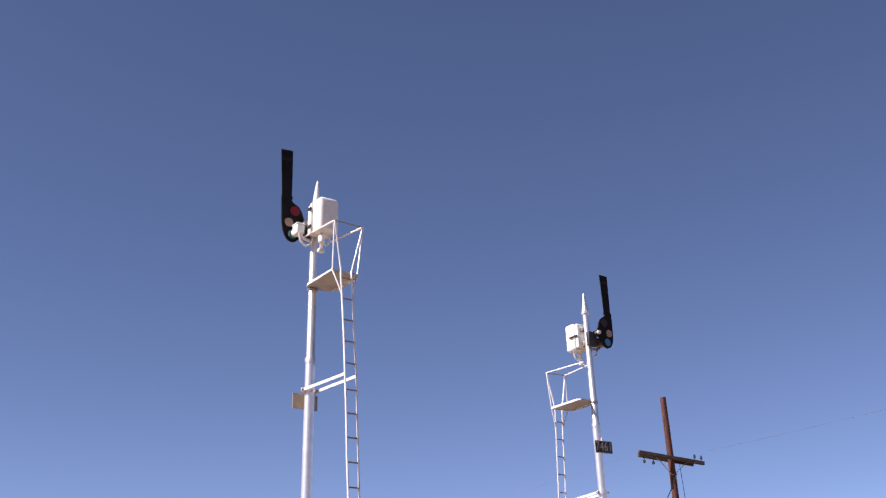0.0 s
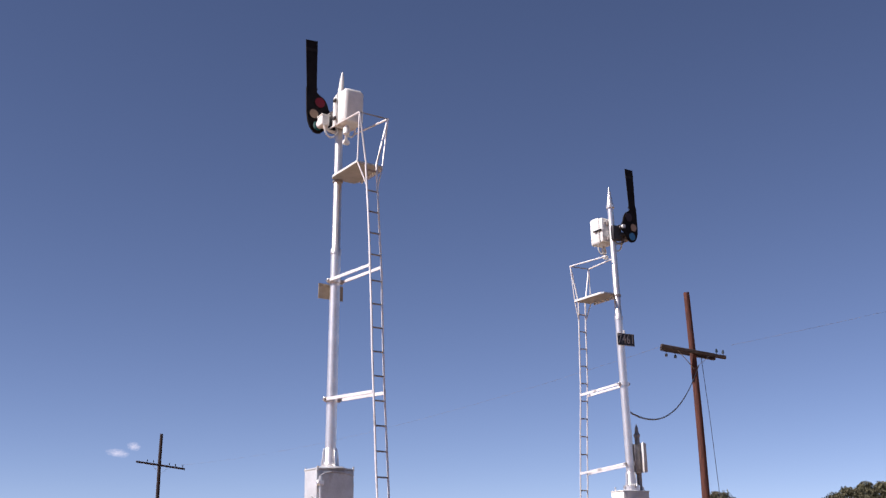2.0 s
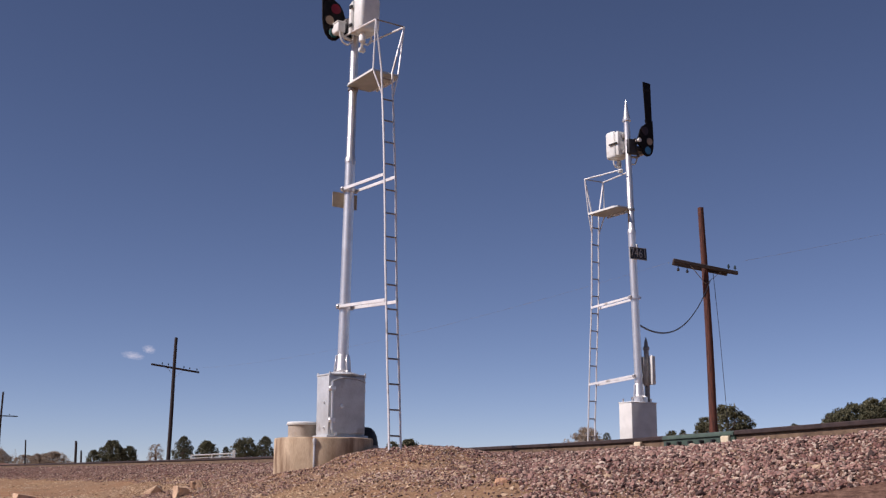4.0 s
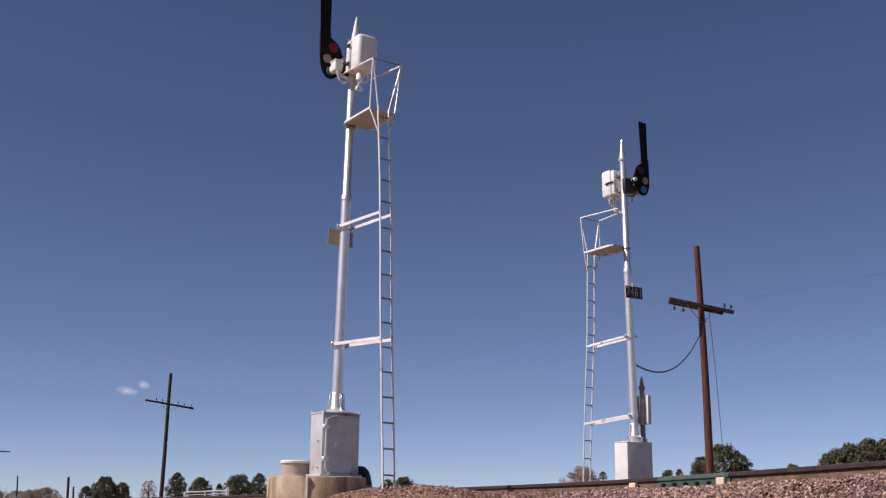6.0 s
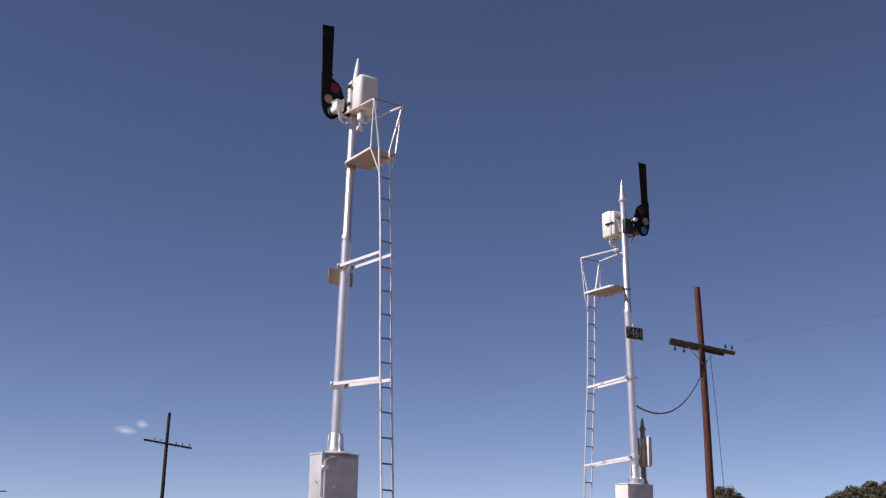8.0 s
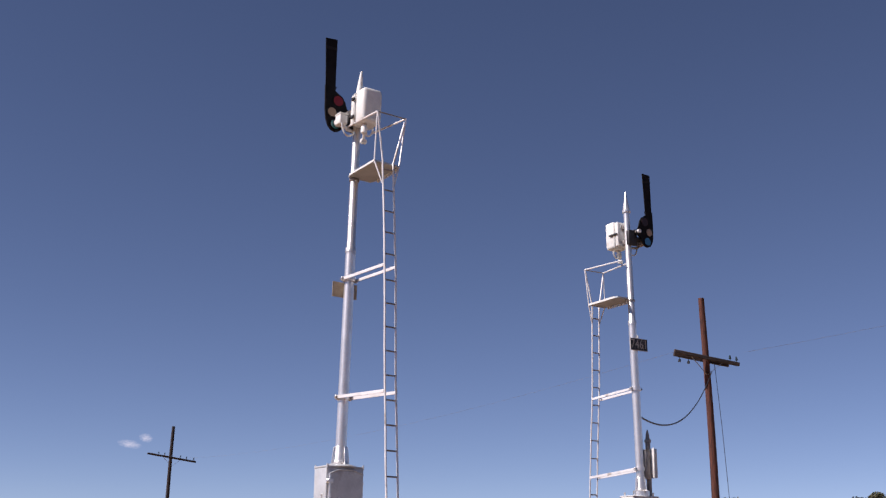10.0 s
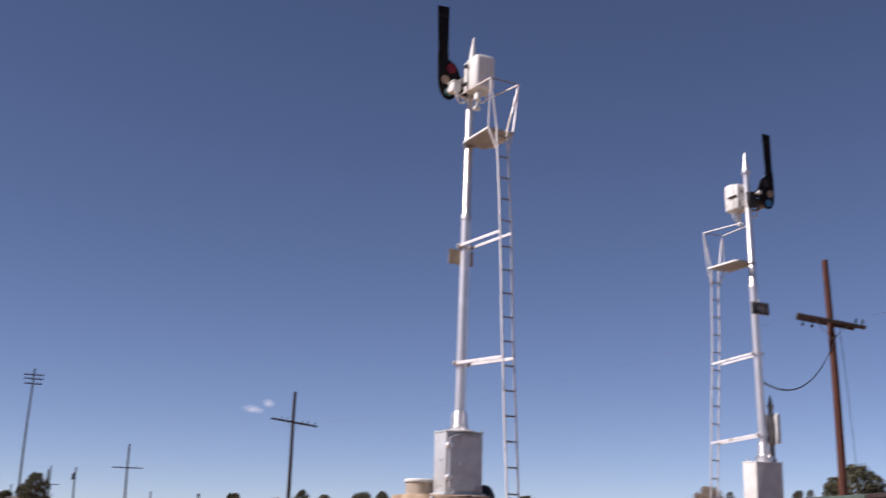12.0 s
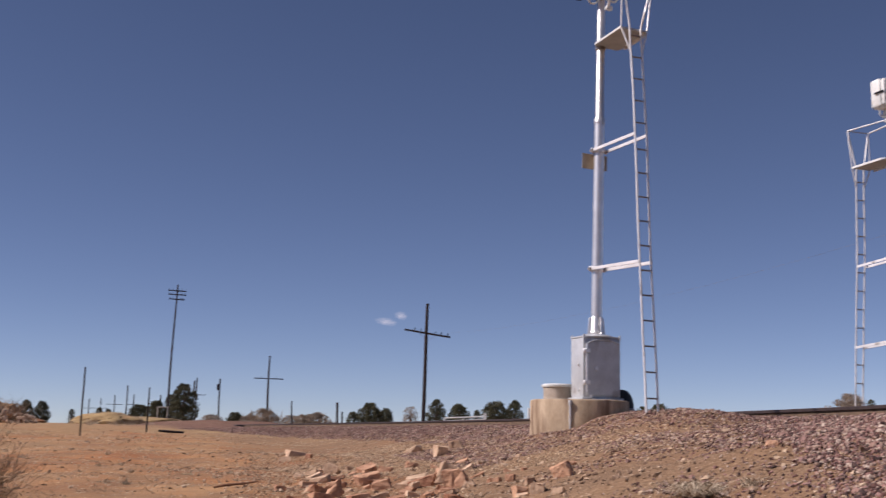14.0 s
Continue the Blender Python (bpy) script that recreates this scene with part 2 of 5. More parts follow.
def box(bm, lo, hi, bev=0.0, seg=2):
    c = [(a + b) / 2 for a, b in zip(lo, hi)]
    s = [b - a for a, b in zip(lo, hi)]
    r = bmesh.ops.create_cube(bm, size=1, matrix=Matrix.LocRotScale(c, None, s))
    if bev:
        es = list({e for v in r["verts"] for e in v.link_edges})
        bmesh.ops.bevel(bm, geom=es, offset=bev, segments=seg, affect="EDGES", profile=0.5)
    return bm


def bar(bm, p0, p1, r0, r1=None, n=8):
    """A round bar from p0 to p1."""
    p0, p1 = Vector(p0), Vector(p1)
    d = p1 - p0
    m = Matrix.Translation((p0 + p1) / 2) @ d.to_track_quat("Z", "Y").to_matrix().to_4x4()
    bmesh.ops.create_cone(bm, cap_ends=True, segments=n, radius1=r0, radius2=r0 if r1 is None else r1, depth=d.length, matrix=m)
    return bm


def flat(bm, p0, p1, w, h):
    """A flat bar of section w x h from p0 to p1."""
    p0, p1 = Vector(p0), Vector(p1)
    d = p1 - p0
    m = Matrix.Translation((p0 + p1) / 2) @ d.to_track_quat("Y", "Z").to_matrix().to_4x4() @ Matrix.Diagonal((w, d.length, h, 1))
    r = bmesh.ops.create_cube(bm, size=1, matrix=m)
    es = list({e for v in r["verts"] for e in v.link_edges})
    bmesh.ops.bevel(bm, geom=es, offset=min(w, h) * 0.15, segments=1, affect="EDGES")
    return bm


def hose(bm, pts, r, n=8):
    """A round tube through points."""
    pts = [Vector(p) for p in pts]
    rings = []
    up = Vector((0.13, 0.31, 0.94)).normalized()
    for i, p in enumerate(pts):
        d = (pts[min(i + 1, len(pts) - 1)] - pts[max(i - 1, 0)]).normalized()
        u = d.cross(up).normalized()
        v = d.cross(u)
        rad = r[i] if isinstance(r, (list, tuple)) else r
        rings.append([bm.verts.new(p + rad * (math.cos(a) * u + math.sin(a) * v)) for a in (2 * math.pi * k / n for k in range(n))])
    for a, b in zip(rings, rings[1:]):
        for k in range(n):
            bm.faces.new((a[k], a[(k + 1) % n], b[(k + 1) % n], b[k]))
    bm.faces.new(rings[0][::-1])
    bm.faces.new(rings[-1])
    return bm


def lathe(bm, prof, n=20, at=(0, 0, 0)):
    """A turned shape about z: prof is a run of (radius, height)."""
    rings = []
    for r, z in prof:
        rings.append([bm.verts.new((at[0] + r * math.cos(2 * math.pi * k / n), at[1] + r * math.sin(2 * math.pi * k / n), at[2] + z)) for k in range(n)])
    for a, b in zip(rings, rings[1:]):
        for k in range(n):
            bm.faces.new((a[k], a[(k + 1) % n], b[(k + 1) % n], b[k]))
    bm.faces.new(rings[0][::-1])
    bm.faces.new(rings[-1])
    return bm


def plate(bm, outline, y0, y1):
    """A plate in the x-z plane with thickness along y."""
    f = [bm.verts.new((x, y0, z)) for x, z in outline]
    g = [bm.verts.new((x, y1, z)) for x, z in outline]
    n = len(outline)
    bm.faces.new(f)
    bm.faces.new(g[::-1])
    for k in range(n):
        bm.faces.new((f[k], g[k], g[(k + 1) % n], f[(k + 1) % n]))
    bmesh.ops.recalc_face_normals(bm, faces=bm.faces[:])
    return bm


def B():
    return bmesh.new()


def polar(az, d, z=0.0):
    a = radians(az)
    return Vector((d * math.sin(a), d * math.cos(a), z))


def mesh_from_arrays(name, verts, faces, mat):
    """A mesh from numpy arrays of triangles or quads."""
    me = bpy.data.meshes.new(name)
    k = faces.shape[1]
    me.vertices.add(len(verts))
    me.vertices.foreach_set("co", verts.astype(np.float32).ravel())
    me.loops.add(faces.size)
    me.loops.foreach_set("vertex_index", faces.astype(np.int32).ravel())
    me.polygons.add(len(faces))
    me.polygons.foreach_set("loop_start", np.arange(0, faces.size, k, dtype=np.int32))
    me.update(calc_edges=True)
    me.polygons.foreach_set("use_smooth", [False] * len(faces))
    me.materials.append(mat)
    return me


# ---- the lie of the land ----
RAIL_Z = 1.89


def rail_x(y):
    """The near rail's line: nearly straight by the signals, bending away."""
    y = np.asarray(y, dtype=float)
    yc = np.maximum(y, 4.0)
    return 11.6 - 6.3 * np.exp(-yc / 13.0) + np.minimum(y - 4.0, 0.0) * 0.356


def rail_slope(y):
    return 6.3 / 13.0 * np.exp(-np.maximum(np.asarray(y, dtype=float), 4.0) / 13.0)


def climb(y):
    """The track rises gently towards the near end."""
    return 0.0075 * np.clip(10.0 - np.asarray(y, dtype=float), 0.0, 12.0)


def off_rail(x, y):
    """Distance from the near rail, positive towards the dirt road."""
    return (rail_x(y) - x) / np.sqrt(1 + rail_slope(y) ** 2)


def wave(x, y, s, seed):
    """Smooth uneven ground from a few sines."""
    r = np.random.RandomState(seed)
    z = np.zeros_like(np.asarray(x, dtype=float))
    for k in range(7):
        a, p, f = r.uniform(0, 6.28), r.uniform(0, 6.28), s * r.uniform(0.6, 2.2)
        z = z + np.sin((x * math.cos(a) + y * math.sin(a)) * f + p) / 7
    return z


def height(x, y):
    x, y = np.asarray(x, dtype=float), np.asarray(y, dtype=float)
    r = np.hypot(x, y)
    dirt = np.interp(r, [0, 2.5, 8, 12, 25, 45, 80, 3000], [0, 0.05, 0.88, 1.0, 1.2, 1.46, 1.86, 16.0])
    dirt = dirt + 0.10 * wave(x, y, 0.9, 3) * np.clip((r - 2) / 6, 0, 1) * np.clip(60 / (r + 20), 0.3, 1) + 0.03 * wave(x, y, 4.0, 4)
    s = off_rail(x, y)
    bank = np.interp(s, [-60, -6, -4.2, -2.4, 0.1, 0.45, 1.1, 2.2, 3.2, 5.2, 7.0], [1.6, 1.5, 1.52, 1.69, 1.70, 1.745, 1.73, 1.59, 1.44, 0.95, 0.6]) + climb(y)
    far = np.clip((y - 20) / 40, 0, 1)
    bank = bank + far * np.interp(s, [0.75, 2.2, 3.2, 5.2, 7], [0, -0.12, -0.15, 0.0, 0.1]) - 0.7 * np.clip(1 - (r - 2.0) / 5.0, 0, 1)
    bank = bank + 0.035 * wave(x, y, 3.5, 5) + 0.02 * wave(x, y, 9.0, 6)
    ridge = np.clip((y - 9.5) / 0.8, 0, 1) * np.clip((13.2 - y) / 1.1, 0, 1)
    bank = bank + 0.18 * ridge * ridge * (3 - 2 * ridge) * np.exp(-(((s - 2.0) / 0.75) ** 2))
    bank = bank + 0.11 * np.exp(-(((x - 6.5) / 0.9) ** 2 + ((y - 12.5) / 1.1) ** 2))
    bank = bank + 0.45 * np.clip((y - 60) / 6, 0, 1) * np.clip((12 - np.abs(s)) / 6, 0, 1)
    d = bank - dirt
    k = 0.12
    return 0.5 * (bank + dirt + np.sqrt(d * d + k * k)) - 0.03


def ground_at(x, y):
    return float(height(x, y))


def axis(dense_lo, dense_hi, step, lo, hi):
    mid = np.arange(dense_lo, dense_hi + step / 2, step)
    up, v, g = [], dense_hi, step
    while v < hi:
        g *= 1.13
        v += g
        up.append(v)
    dn, v, g = [], dense_lo, step
    while v > lo:
        g *= 1.13
        v -= g
        dn.append(v)
    return np.array(dn[::-1] + list(mid) + up)


gx, gy = axis(-4, 15, 0.14, -3000, 3000), axis(2, 30, 0.16, -3000, 3500)
GX, GY = np.meshgrid(gx, gy, indexing="ij")
GZ = height(GX, GY)
nx_, ny_ = GX.shape
idx = np.arange(nx_ * ny_).reshape(nx_, ny_)
quads = np.stack([idx[:-1, :-1], idx[1:, :-1], idx[1:, 1:], idx[:-1, 1:]], -1).reshape(-1, 4)
me = mesh_from_arrays("ground", np.stack([GX, GY, GZ], -1).reshape(-1, 3), quads, GROUND)
S = off_rail(GX, GY)
R_ = np.hypot(GX, GY)
edge = 0.5 * wave(GX, GY, 1.5, 9)
masks = {
    "ballast": np.clip((1.9 + np.clip((GY - 13) / 8, 0, 1) * 1.4 + np.clip((9.8 - GY) / 2.5, 0, 1) * np.clip((GX - 0.62 * GY) / 1.4, 0, 1) * 1.6 + np.clip((GY - 20) / 40, 0, 1) * 0.6 - S + edge) / 1.0, 0, 1) * np.clip((S + 5.5) / 1.5, 0, 1),
    "gravel": np.clip((6.5 - S + edge) / 2.0, 0, 1) * 0.75,
    "grass": np.clip((R_ - 18) / 22, 0, 1),
}
for key, val in masks.items():
    at = me.attributes.new(key, "FLOAT", "POINT")
    at.data.foreach_set("value", val.astype(np.float32).ravel())
me.polygons.foreach_set("use_smooth", [True] * len(me.polygons))
ground = new("ground", me)
tagged(ground, "reddish dirt and gravel sloping up to a stony railway bank", "ground", kind="structure")

# ---- railway track ----
track = thing("railway_track", pose(0, 0, 0), "single railway track on pinkish stone ballast", "railway track", kind="structure")


def track_point(y, off, z):
    """A point beside the near rail's line: off is to the far side."""
    t = Vector((float(rail_slope(y)), 1, 0)).normalized()
    nrm = Vector((t.y, -t.x, 0))
    return Vector((float(rail_x(y)), y, z + float(climb(y)))) + nrm * off


YS = [-30 + 1.0 * i for i in range(135)]
PROFILE = [(-0.07, 0), (0.07, 0), (0.07, 0.012), (0.012, 0.03), (0.009, 0.125), (0.036, 0.137), (0.036, 0.165), (0.027, 0.173), (-0.027, 0.173), (-0.036, 0.165), (-0.036, 0.137), (-0.009, 0.125), (-0.012, 0.03), (-0.07, 0.012)]


def sweep(profile, off, ys, z):
    bm = B()
    rings = [[bm.verts.new(track_point(y, off + px, z + pz)) for px, pz in profile] for y in ys]
    n = len(profile)
    for a, b in zip(rings, rings[1:]):
        for k in range(n):
            bm.faces.new((a[k], b[k], b[(k + 1) % n], a[(k + 1) % n]))
    bm.faces.new(rings[0])
    bm.faces.new(rings[-1][::-1])
    bmesh.ops.recalc_face_normals(bm, faces=bm.faces[:])
    return bm


for off in (0.0, 1.505):
    rail = part("rail", sweep(PROFILE[:5] + PROFILE[11:], off, YS, RAIL_Z - 0.173), RUST, track, "rusty steel rail web and foot")
    part("rail_head", sweep(PROFILE[4:12], off, YS, RAIL_Z - 0.173), RAILHEAD, rail, "dark worn rail head")


def joint_bar(y0, y1, side):
    prof = [(side * 0.012, 0.02), (side * 0.055, 0.012), (side * 0.052, 0.05), (side * 0.034, 0.065), (side * 0.034, 0.12), (side * 0.05, 0.13), (side * 0.05, 0.150), (side * 0.037, 0.168), (side * 0.012, 0.168)]
    bm = sweep(prof, 0.0, [y0 + (y1 - y0) * k / 6 for k in range(7)], RAIL_Z - 0.171)
    ob = part("joint_bar", bm, GREEN, track, "green painted insulated joint bar")
    for k in range(6):
        y = y0 + (y1 - y0) * (k + 0.6) / 6.2
        bb = B()
        bar(bb, track_point(y, side * 0.03, RAIL_Z - 0.085), track_point(y, side * 0.075, RAIL_Z - 0.085), 0.021, 0.017, 6)
        part("bolt", bb, DARK, ob, "dark bolt head")


joint_bar(7.32, 8.58, -1)
joint_bar(7.32, 8.58, 1)
for y in (7.42, 9.05):
    part("paint_mark", box(B(), Vector(track_point(y, -0.06, RAIL_Z - 0.10)) - Vector((0.025, 0.05, 0.07)), Vector(track_point(y, -0.06, RAIL_Z - 0.10)) + Vector((0.025, 0.05, 0.055)), 0.012), YELLOW, track, "pale paint blotch by the joint")
bm = B()
box(bm, (-1.3, -0.11, -0.17), (1.3, 0.11, 0.0), 0.015, 1)
tie_mesh = finish("tie", bm, TIEWOOD)
for k in range(90):
    y = 1.0 + k * 0.52
    o = new("tie", tie_mesh)
    o.parent = track
    sl = float(rail_slope(y))
    o.matrix_local = Matrix.Translation(track_point(y, 0.7525, RAIL_Z - 0.176)) @ pose(0, 0, 0, 0, 0, -math.degrees(math.atan(sl)) + random.uniform(-1, 1))


ct = track_point(60.5, -0.1, RAIL_Z - 0.2)
part("crossing_timber", box(B(), ct - Vector((0.3, 0.5, 0.1)), ct + Vector((0.3, 0.5, 0.18)), 0.03), DARK, track, "dark timber at the end of the visible rail")


# ---- semaphore signals ----


def semaphore(name, m, h, label):
    """h holds heights above the mast's foot. The signal looks along -y; its ladder stands on +y."""
    top = thing(name, m, label, "railway signal", "semaphore signals")
    zb, zp, zr, zl = h["blade"], h["platform"], h["handrail"], h["foot"]
    bm = B()
    lathe(bm, [(0.135, -0.02), (0.135, 0.06), (0.10, 0.085), (0.090, 0.11), (0.086, 0.27), (0.080, 0.285), (0.069, 0.287), (0.066, h["collar"] - 0.03), (0.072, h["collar"] - 0.03), (0.072, h["collar"] + 0.03), (0.057, h["collar"] + 0.05), (0.053, h["ring"])], 24)
    mast = part("mast", bm, ALU, top, "tapering silver painted steel mast")
    for k in range(4):
        a = k * math.pi / 2 + h["ribs"]
        bb = B()
        u = Vector((math.cos(a), math.sin(a), 0))
        flat(bb, u * 0.125 + Vector((0, 0, 0.03)), u * 0.097 + Vector((0, 0, 0.275)), 0.016, 0.016)
        flat(bb, u * 0.097 + Vector((0, 0, 0.268)), u * 0.07 + Vector((0, 0, 0.268)), 0.016, 0.016)
        part("rib", bb, ALU, mast)
        part("bolt", bar(B(), u.cross(Vector((0, 0, 1))) * 0.05 + u * 0.125 + Vector((0, 0, 0.02)), u.cross(Vector((0, 0, 1))) * 0.05 + u * 0.125 + Vector((0, 0, 0.065)), 0.014, None, 6), STEEL, mast)
    t = h["tip"]
    spike = lathe(B(), [(0.060, h["ring"]), (0.074, h["ring"] + 0.005), (0.074, h["ring"] + 0.04), (0.066, h["ring"] + 0.05), (0.06, h["ring"] + 0.07), (0.032, t - 0.16), (0.014, t - 0.02), (0.004, t)], 20)
    for v in spike.verts:
        v.co.x += h["bend"] * (v.co.z - h["ring"]) / (t - h["ring"])
    part("finial", spike, WHITE if h["white_tip"] else ALU, top, "tapered pointed finial")
    # ladder, leaning out towards its foot
    yt, w, LX = h["reach"][0], 0.079, h["aside"]

    def lad(x, z):
        return Vector((LX + x + h["cant"] * (zp - z) / (zp - zl), float(np.interp(z, (zl, h["struts"][0], h["struts"][1], zp), h["reach"][::-1])), z))

    ladder = part("ladder", B(), LADDERPAINT, top, "narrow silver steel ladder")
    for sx in (-1, 1):
        bb = B()
        pts = [lad(sx * w, zl + (zp - 0.1 - zl) * k / 10) + Vector((random.uniform(-1, 1) * 0.004, 0, 0)) for k in range(11)]
        hose(bb, pts + [lad(sx * w, zp), Vector((LX + h["apex"] + sx * 0.215, yt, zr))], 0.0135, 8)
        part("stile", bb, LADDERPAINT, ladder)
    first, upper, count, lower, step = h["rungs"]
    z = zp - first
    for k in range(20):
        if z > zl + 0.1:
            # Rungs take the darker steel colour to carry their backlit shading.
            part("rung", bar(B(), lad(-w, z), lad(w, z), 0.0105), STEEL, ladder, "rung coloured darker for its backlit side")
        z = z - upper if k < count else (zp - lower if k == count else z - step)
    # struts with their clamps
    for zs, drop in zip(h["struts"], h["drop"]):
        bb = B()
        lathe(bb, [(0.074, zs - 0.03), (0.084, zs - 0.03), (0.084, zs + 0.03), (0.074, zs + 0.03)], 20)
        box(bb, (-0.12, -0.015, zs - 0.03), (0.12, 0.015, zs + 0.03), 0.006, 1)
        cl = part("clamp", bb, ALU, top, "bolted mast clamp")
        for sx in (-1, 1):
            part("strut", flat(B(), (sx * 0.095, 0.0, zs), lad(sx * (w + 0.012), zs - drop), 0.012, 0.04), LADDERPAINT, top, "flat bar from mast to ladder")
            part("bolt", bar(B(), (sx * 0.11, -0.03, zs), (sx * 0.11, 0.03, zs), 0.013, None, 6), STEEL, cl)
    # platform with a slotted edge
    bb = B()
    p0, p1 = LX - 0.19, LX + 0.19
    outline = [(p0 + 0.02, 0.0), (p1 - 0.02, 0.0), (p1, 0.06), (p1, yt - 0.02), (p0, yt - 0.02), (p0, 0.06)]
    lo = [bb.verts.new((x, y, zp - 0.012)) for x, y in outline]
    hi = [bb.verts.new((x, y, zp + 0.012)) for x, y in outline]
    bb.faces.new(lo[::-1])
    bb.faces.new(hi)
    for k in range(6):
        bb.faces.new((lo[k], lo[(k + 1) % 6], hi[(k + 1) % 6], hi[k]))
    plat = part("platform", bb, PLATFORM, top, "grey steel standing platform")
    part("platform_edge", box(B(), (p0 - 0.004, 0.06, zp - 0.016), (p0 + 0.004, yt - 0.02, zp + 0.02), 0.002, 1), WHITE, plat)
    part("platform_edge", box(B(), (p1 - 0.004, 0.06, zp - 0.010), (p1 + 0.004, yt - 0.02, zp + 0.02), 0.002, 1), WHITE, plat)
    for k in range(9):
        y = 0.16 + k * 0.06
        for px in ((p0,) if h["white_tip"] else (p1,)):
            part("slat", box(B(), (px - 0.016, y, zp - 0.05), (px + 0.016, y + 0.03, zp + 0.004), 0.003, 1), WHITE, plat)
    part("platform_clamp", lathe(B(), [(0.056, zp - 0.048), (0.069, zp - 0.048), (0.069, zp - 0.018), (0.056, zp - 0.018)], 20), STEEL, top, "thin dark clamp under the platform")
    for sx in (-1, 1):
        part("handrail", hose(B(), [(sx * h["grip"] + LX * 0.5, 0.0, zr + 0.02), (LX + h["apex"] + sx * 0.215, yt, zr)], 0.013), LADDERPAINT, top, "thin silver handrail")
        part("handrail_post", hose(B(), [(LX + h["apex"] + sx * 0.215, yt, zr), (LX + sx * 0.185, yt - 0.03, zp), lad(sx * w, zp - 0.33)], 0.0105), LADDERPAINT, top)
    part("end_rail", bar(B(), (LX + h["apex"] - 0.215, yt, zr), (LX + h["apex"] + 0.215, yt, zr), 0.009), STEEL, top)
    # mechanism case behind the mast
    bb = B()
    box(bb, (-0.150, 0.19, zb + 0.01), (0.150, 0.425, zb + 0.505), 0.055, 3)
    body = part("mechanism_case", bb, WHITE, top, "white rounded motor case")
    bb = B()
    box(bb, (-0.165, 0.155, zb + 0.02), (0.165, 0.20, zb + 0.48), 0.028, 2)
    part("case_rim", bb, WHITE, body)
    box_front = B()
    box(box_front, (-0.155, 0.075, zb + 0.03), (0.155, 0.16, zb + 0.47), 0.03, 2)
    part("case_cover", box_front, WHITE, body)
    for zz in (0.10, 0.36):
        part("latch", box(B(), (0.16, 0.145, zb + zz), (0.188, 0.215, zb + zz + 0.045), 0.006, 1), DARK, body, "dark iron latch")
    part("hasp", box(B(), (-0.185, 0.09, zb + 0.235), (-0.154, 0.29, zb + 0.26), 0.005, 1), DARK, body)
    for zz in (0.05, 0.33):
        part("case_bracket", box(B(), (-0.07, 0.03, zb + zz), (0.07, 0.10, zb + zz + 0.08), 0.01, 1), STEEL, top, "dark iron bracket on the mast")
    part("breather", lathe(B(), [(0.03, -0.13), (0.045, -0.12), (0.045, -0.04), (0.03, -0.02), (0.03, 0.0)], 12, (0.05, 0.30, zb)), WHITE, body)
    part("drain_pipe", hose(B(), [(0.05, 0.30, zb - 0.11), (0.04, 0.28, zb - 0.16), (0.02, 0.24, zb - 0.20)], 0.02), WHITE, body)
    part("drain_fitting", box(B(), (-0.03, 0.20, zb - 0.24), (0.06, 0.26, zb - 0.18), 0.01, 1), WHITE, body)
    # spindle, spectacle and blade
    zh = zb + 0.26
    bb = B()
    bar(bb, (0.09, -0.19, zh), (0.09, 0.2, zh), 0.028, None, 12)
    bar(bb, (0.09, -0.10, zh), (0.09, -0.02, zh), 0.055, None, 14)
    part("spindle", bb, STEEL, top, "iron spindle through the mast bracket")
    bb = B()
    box(bb, (-0.08, -0.12, zh - 0.24), (0.12, -0.04, zh + 0.03), 0.02, 2)
    box(bb, (0.06, -0.14, zh - 0.15), (0.26, -0.06, zh - 0.09), 0.015, 1)
    part("bearing_bracket", bb, DARK, top, "dark iron bearing bracket")
    shape = [(0.28, 0.66), (0.30, 0.60), (0.25, 0.565), (0.19, 0.53), (0.145, 0.46), (0.12, 0.38), (0.085, 0.31), (0.06, 0.26), (0.075, 0.20), (0.13, 0.17), (0.17, 0.12), (0.20, 0.05), (0.25, 0.01), (0.30, 0.0), (0.36, 0.02), (0.41, 0.08), (0.44, 0.17), (0.452, 0.30), (0.452, 0.66)]
    swing = Matrix.Translation((0.3 + h["shift"], 0, zb + 0.5)) @ Matrix.Rotation(radians(-h["turn"]), 4, "Y") @ Matrix.Translation((-0.3, 0, -zb - 0.5))

    def swung(bm):
        bm.transform(swing)
        return bm

    blade = part("spectacle", swung(plate(B(), [(x, z + zb) for x, z in shape], -0.175, -0.15)), BLADE, top, "black cast spectacle plate")
    arm = [(0.300, 0.62), (0.450, 0.62), (0.456, 1.36), (0.276, 1.37)]
    part("blade", swung(plate(B(), [(x, z + zb) for x, z in arm], -0.158, -0.148)), BLADE, top, "black upright semaphore blade")
    part("blade_band", swung(plate(B(), [(0.2795, zb + 1.20), (0.4535, zb + 1.20), (0.4545, zb + 1.245), (0.2785, zb + 1.245)], -0.161, -0.145)), BLADE_TIP, top, "faint band across the blade")
    for (x, z), r, mat, lab in (((0.255, 0.455), 0.075, h["top"], "deep red glass roundel"), ((0.35, 0.275), 0.066, AMBER, "pale amber glass roundel"), ((0.30, 0.105), 0.068, h["low"], "blue-green glass roundel")):
        bb = B()
        bar(bb, (x, -0.184, z + zb), (x, -0.141, z + zb), r, None, 24)
        ln = part("roundel", swung(bb), mat, blade, lab)
        ring = B()
        hose(ring, [(x + (r + 0.004) * math.cos(a), -0.145, z + zb + (r + 0.004) * math.sin(a)) for a in (2 * math.pi * k / 24 for k in range(25))], 0.008, 6)
        part("bezel", swung(ring), BLADE, ln)
    part("spindle_cap", bar(B(), (0.09, -0.22, zh), (0.09, -0.185, zh), 0.035, None, 14), WHITE, top, "white spindle cap")
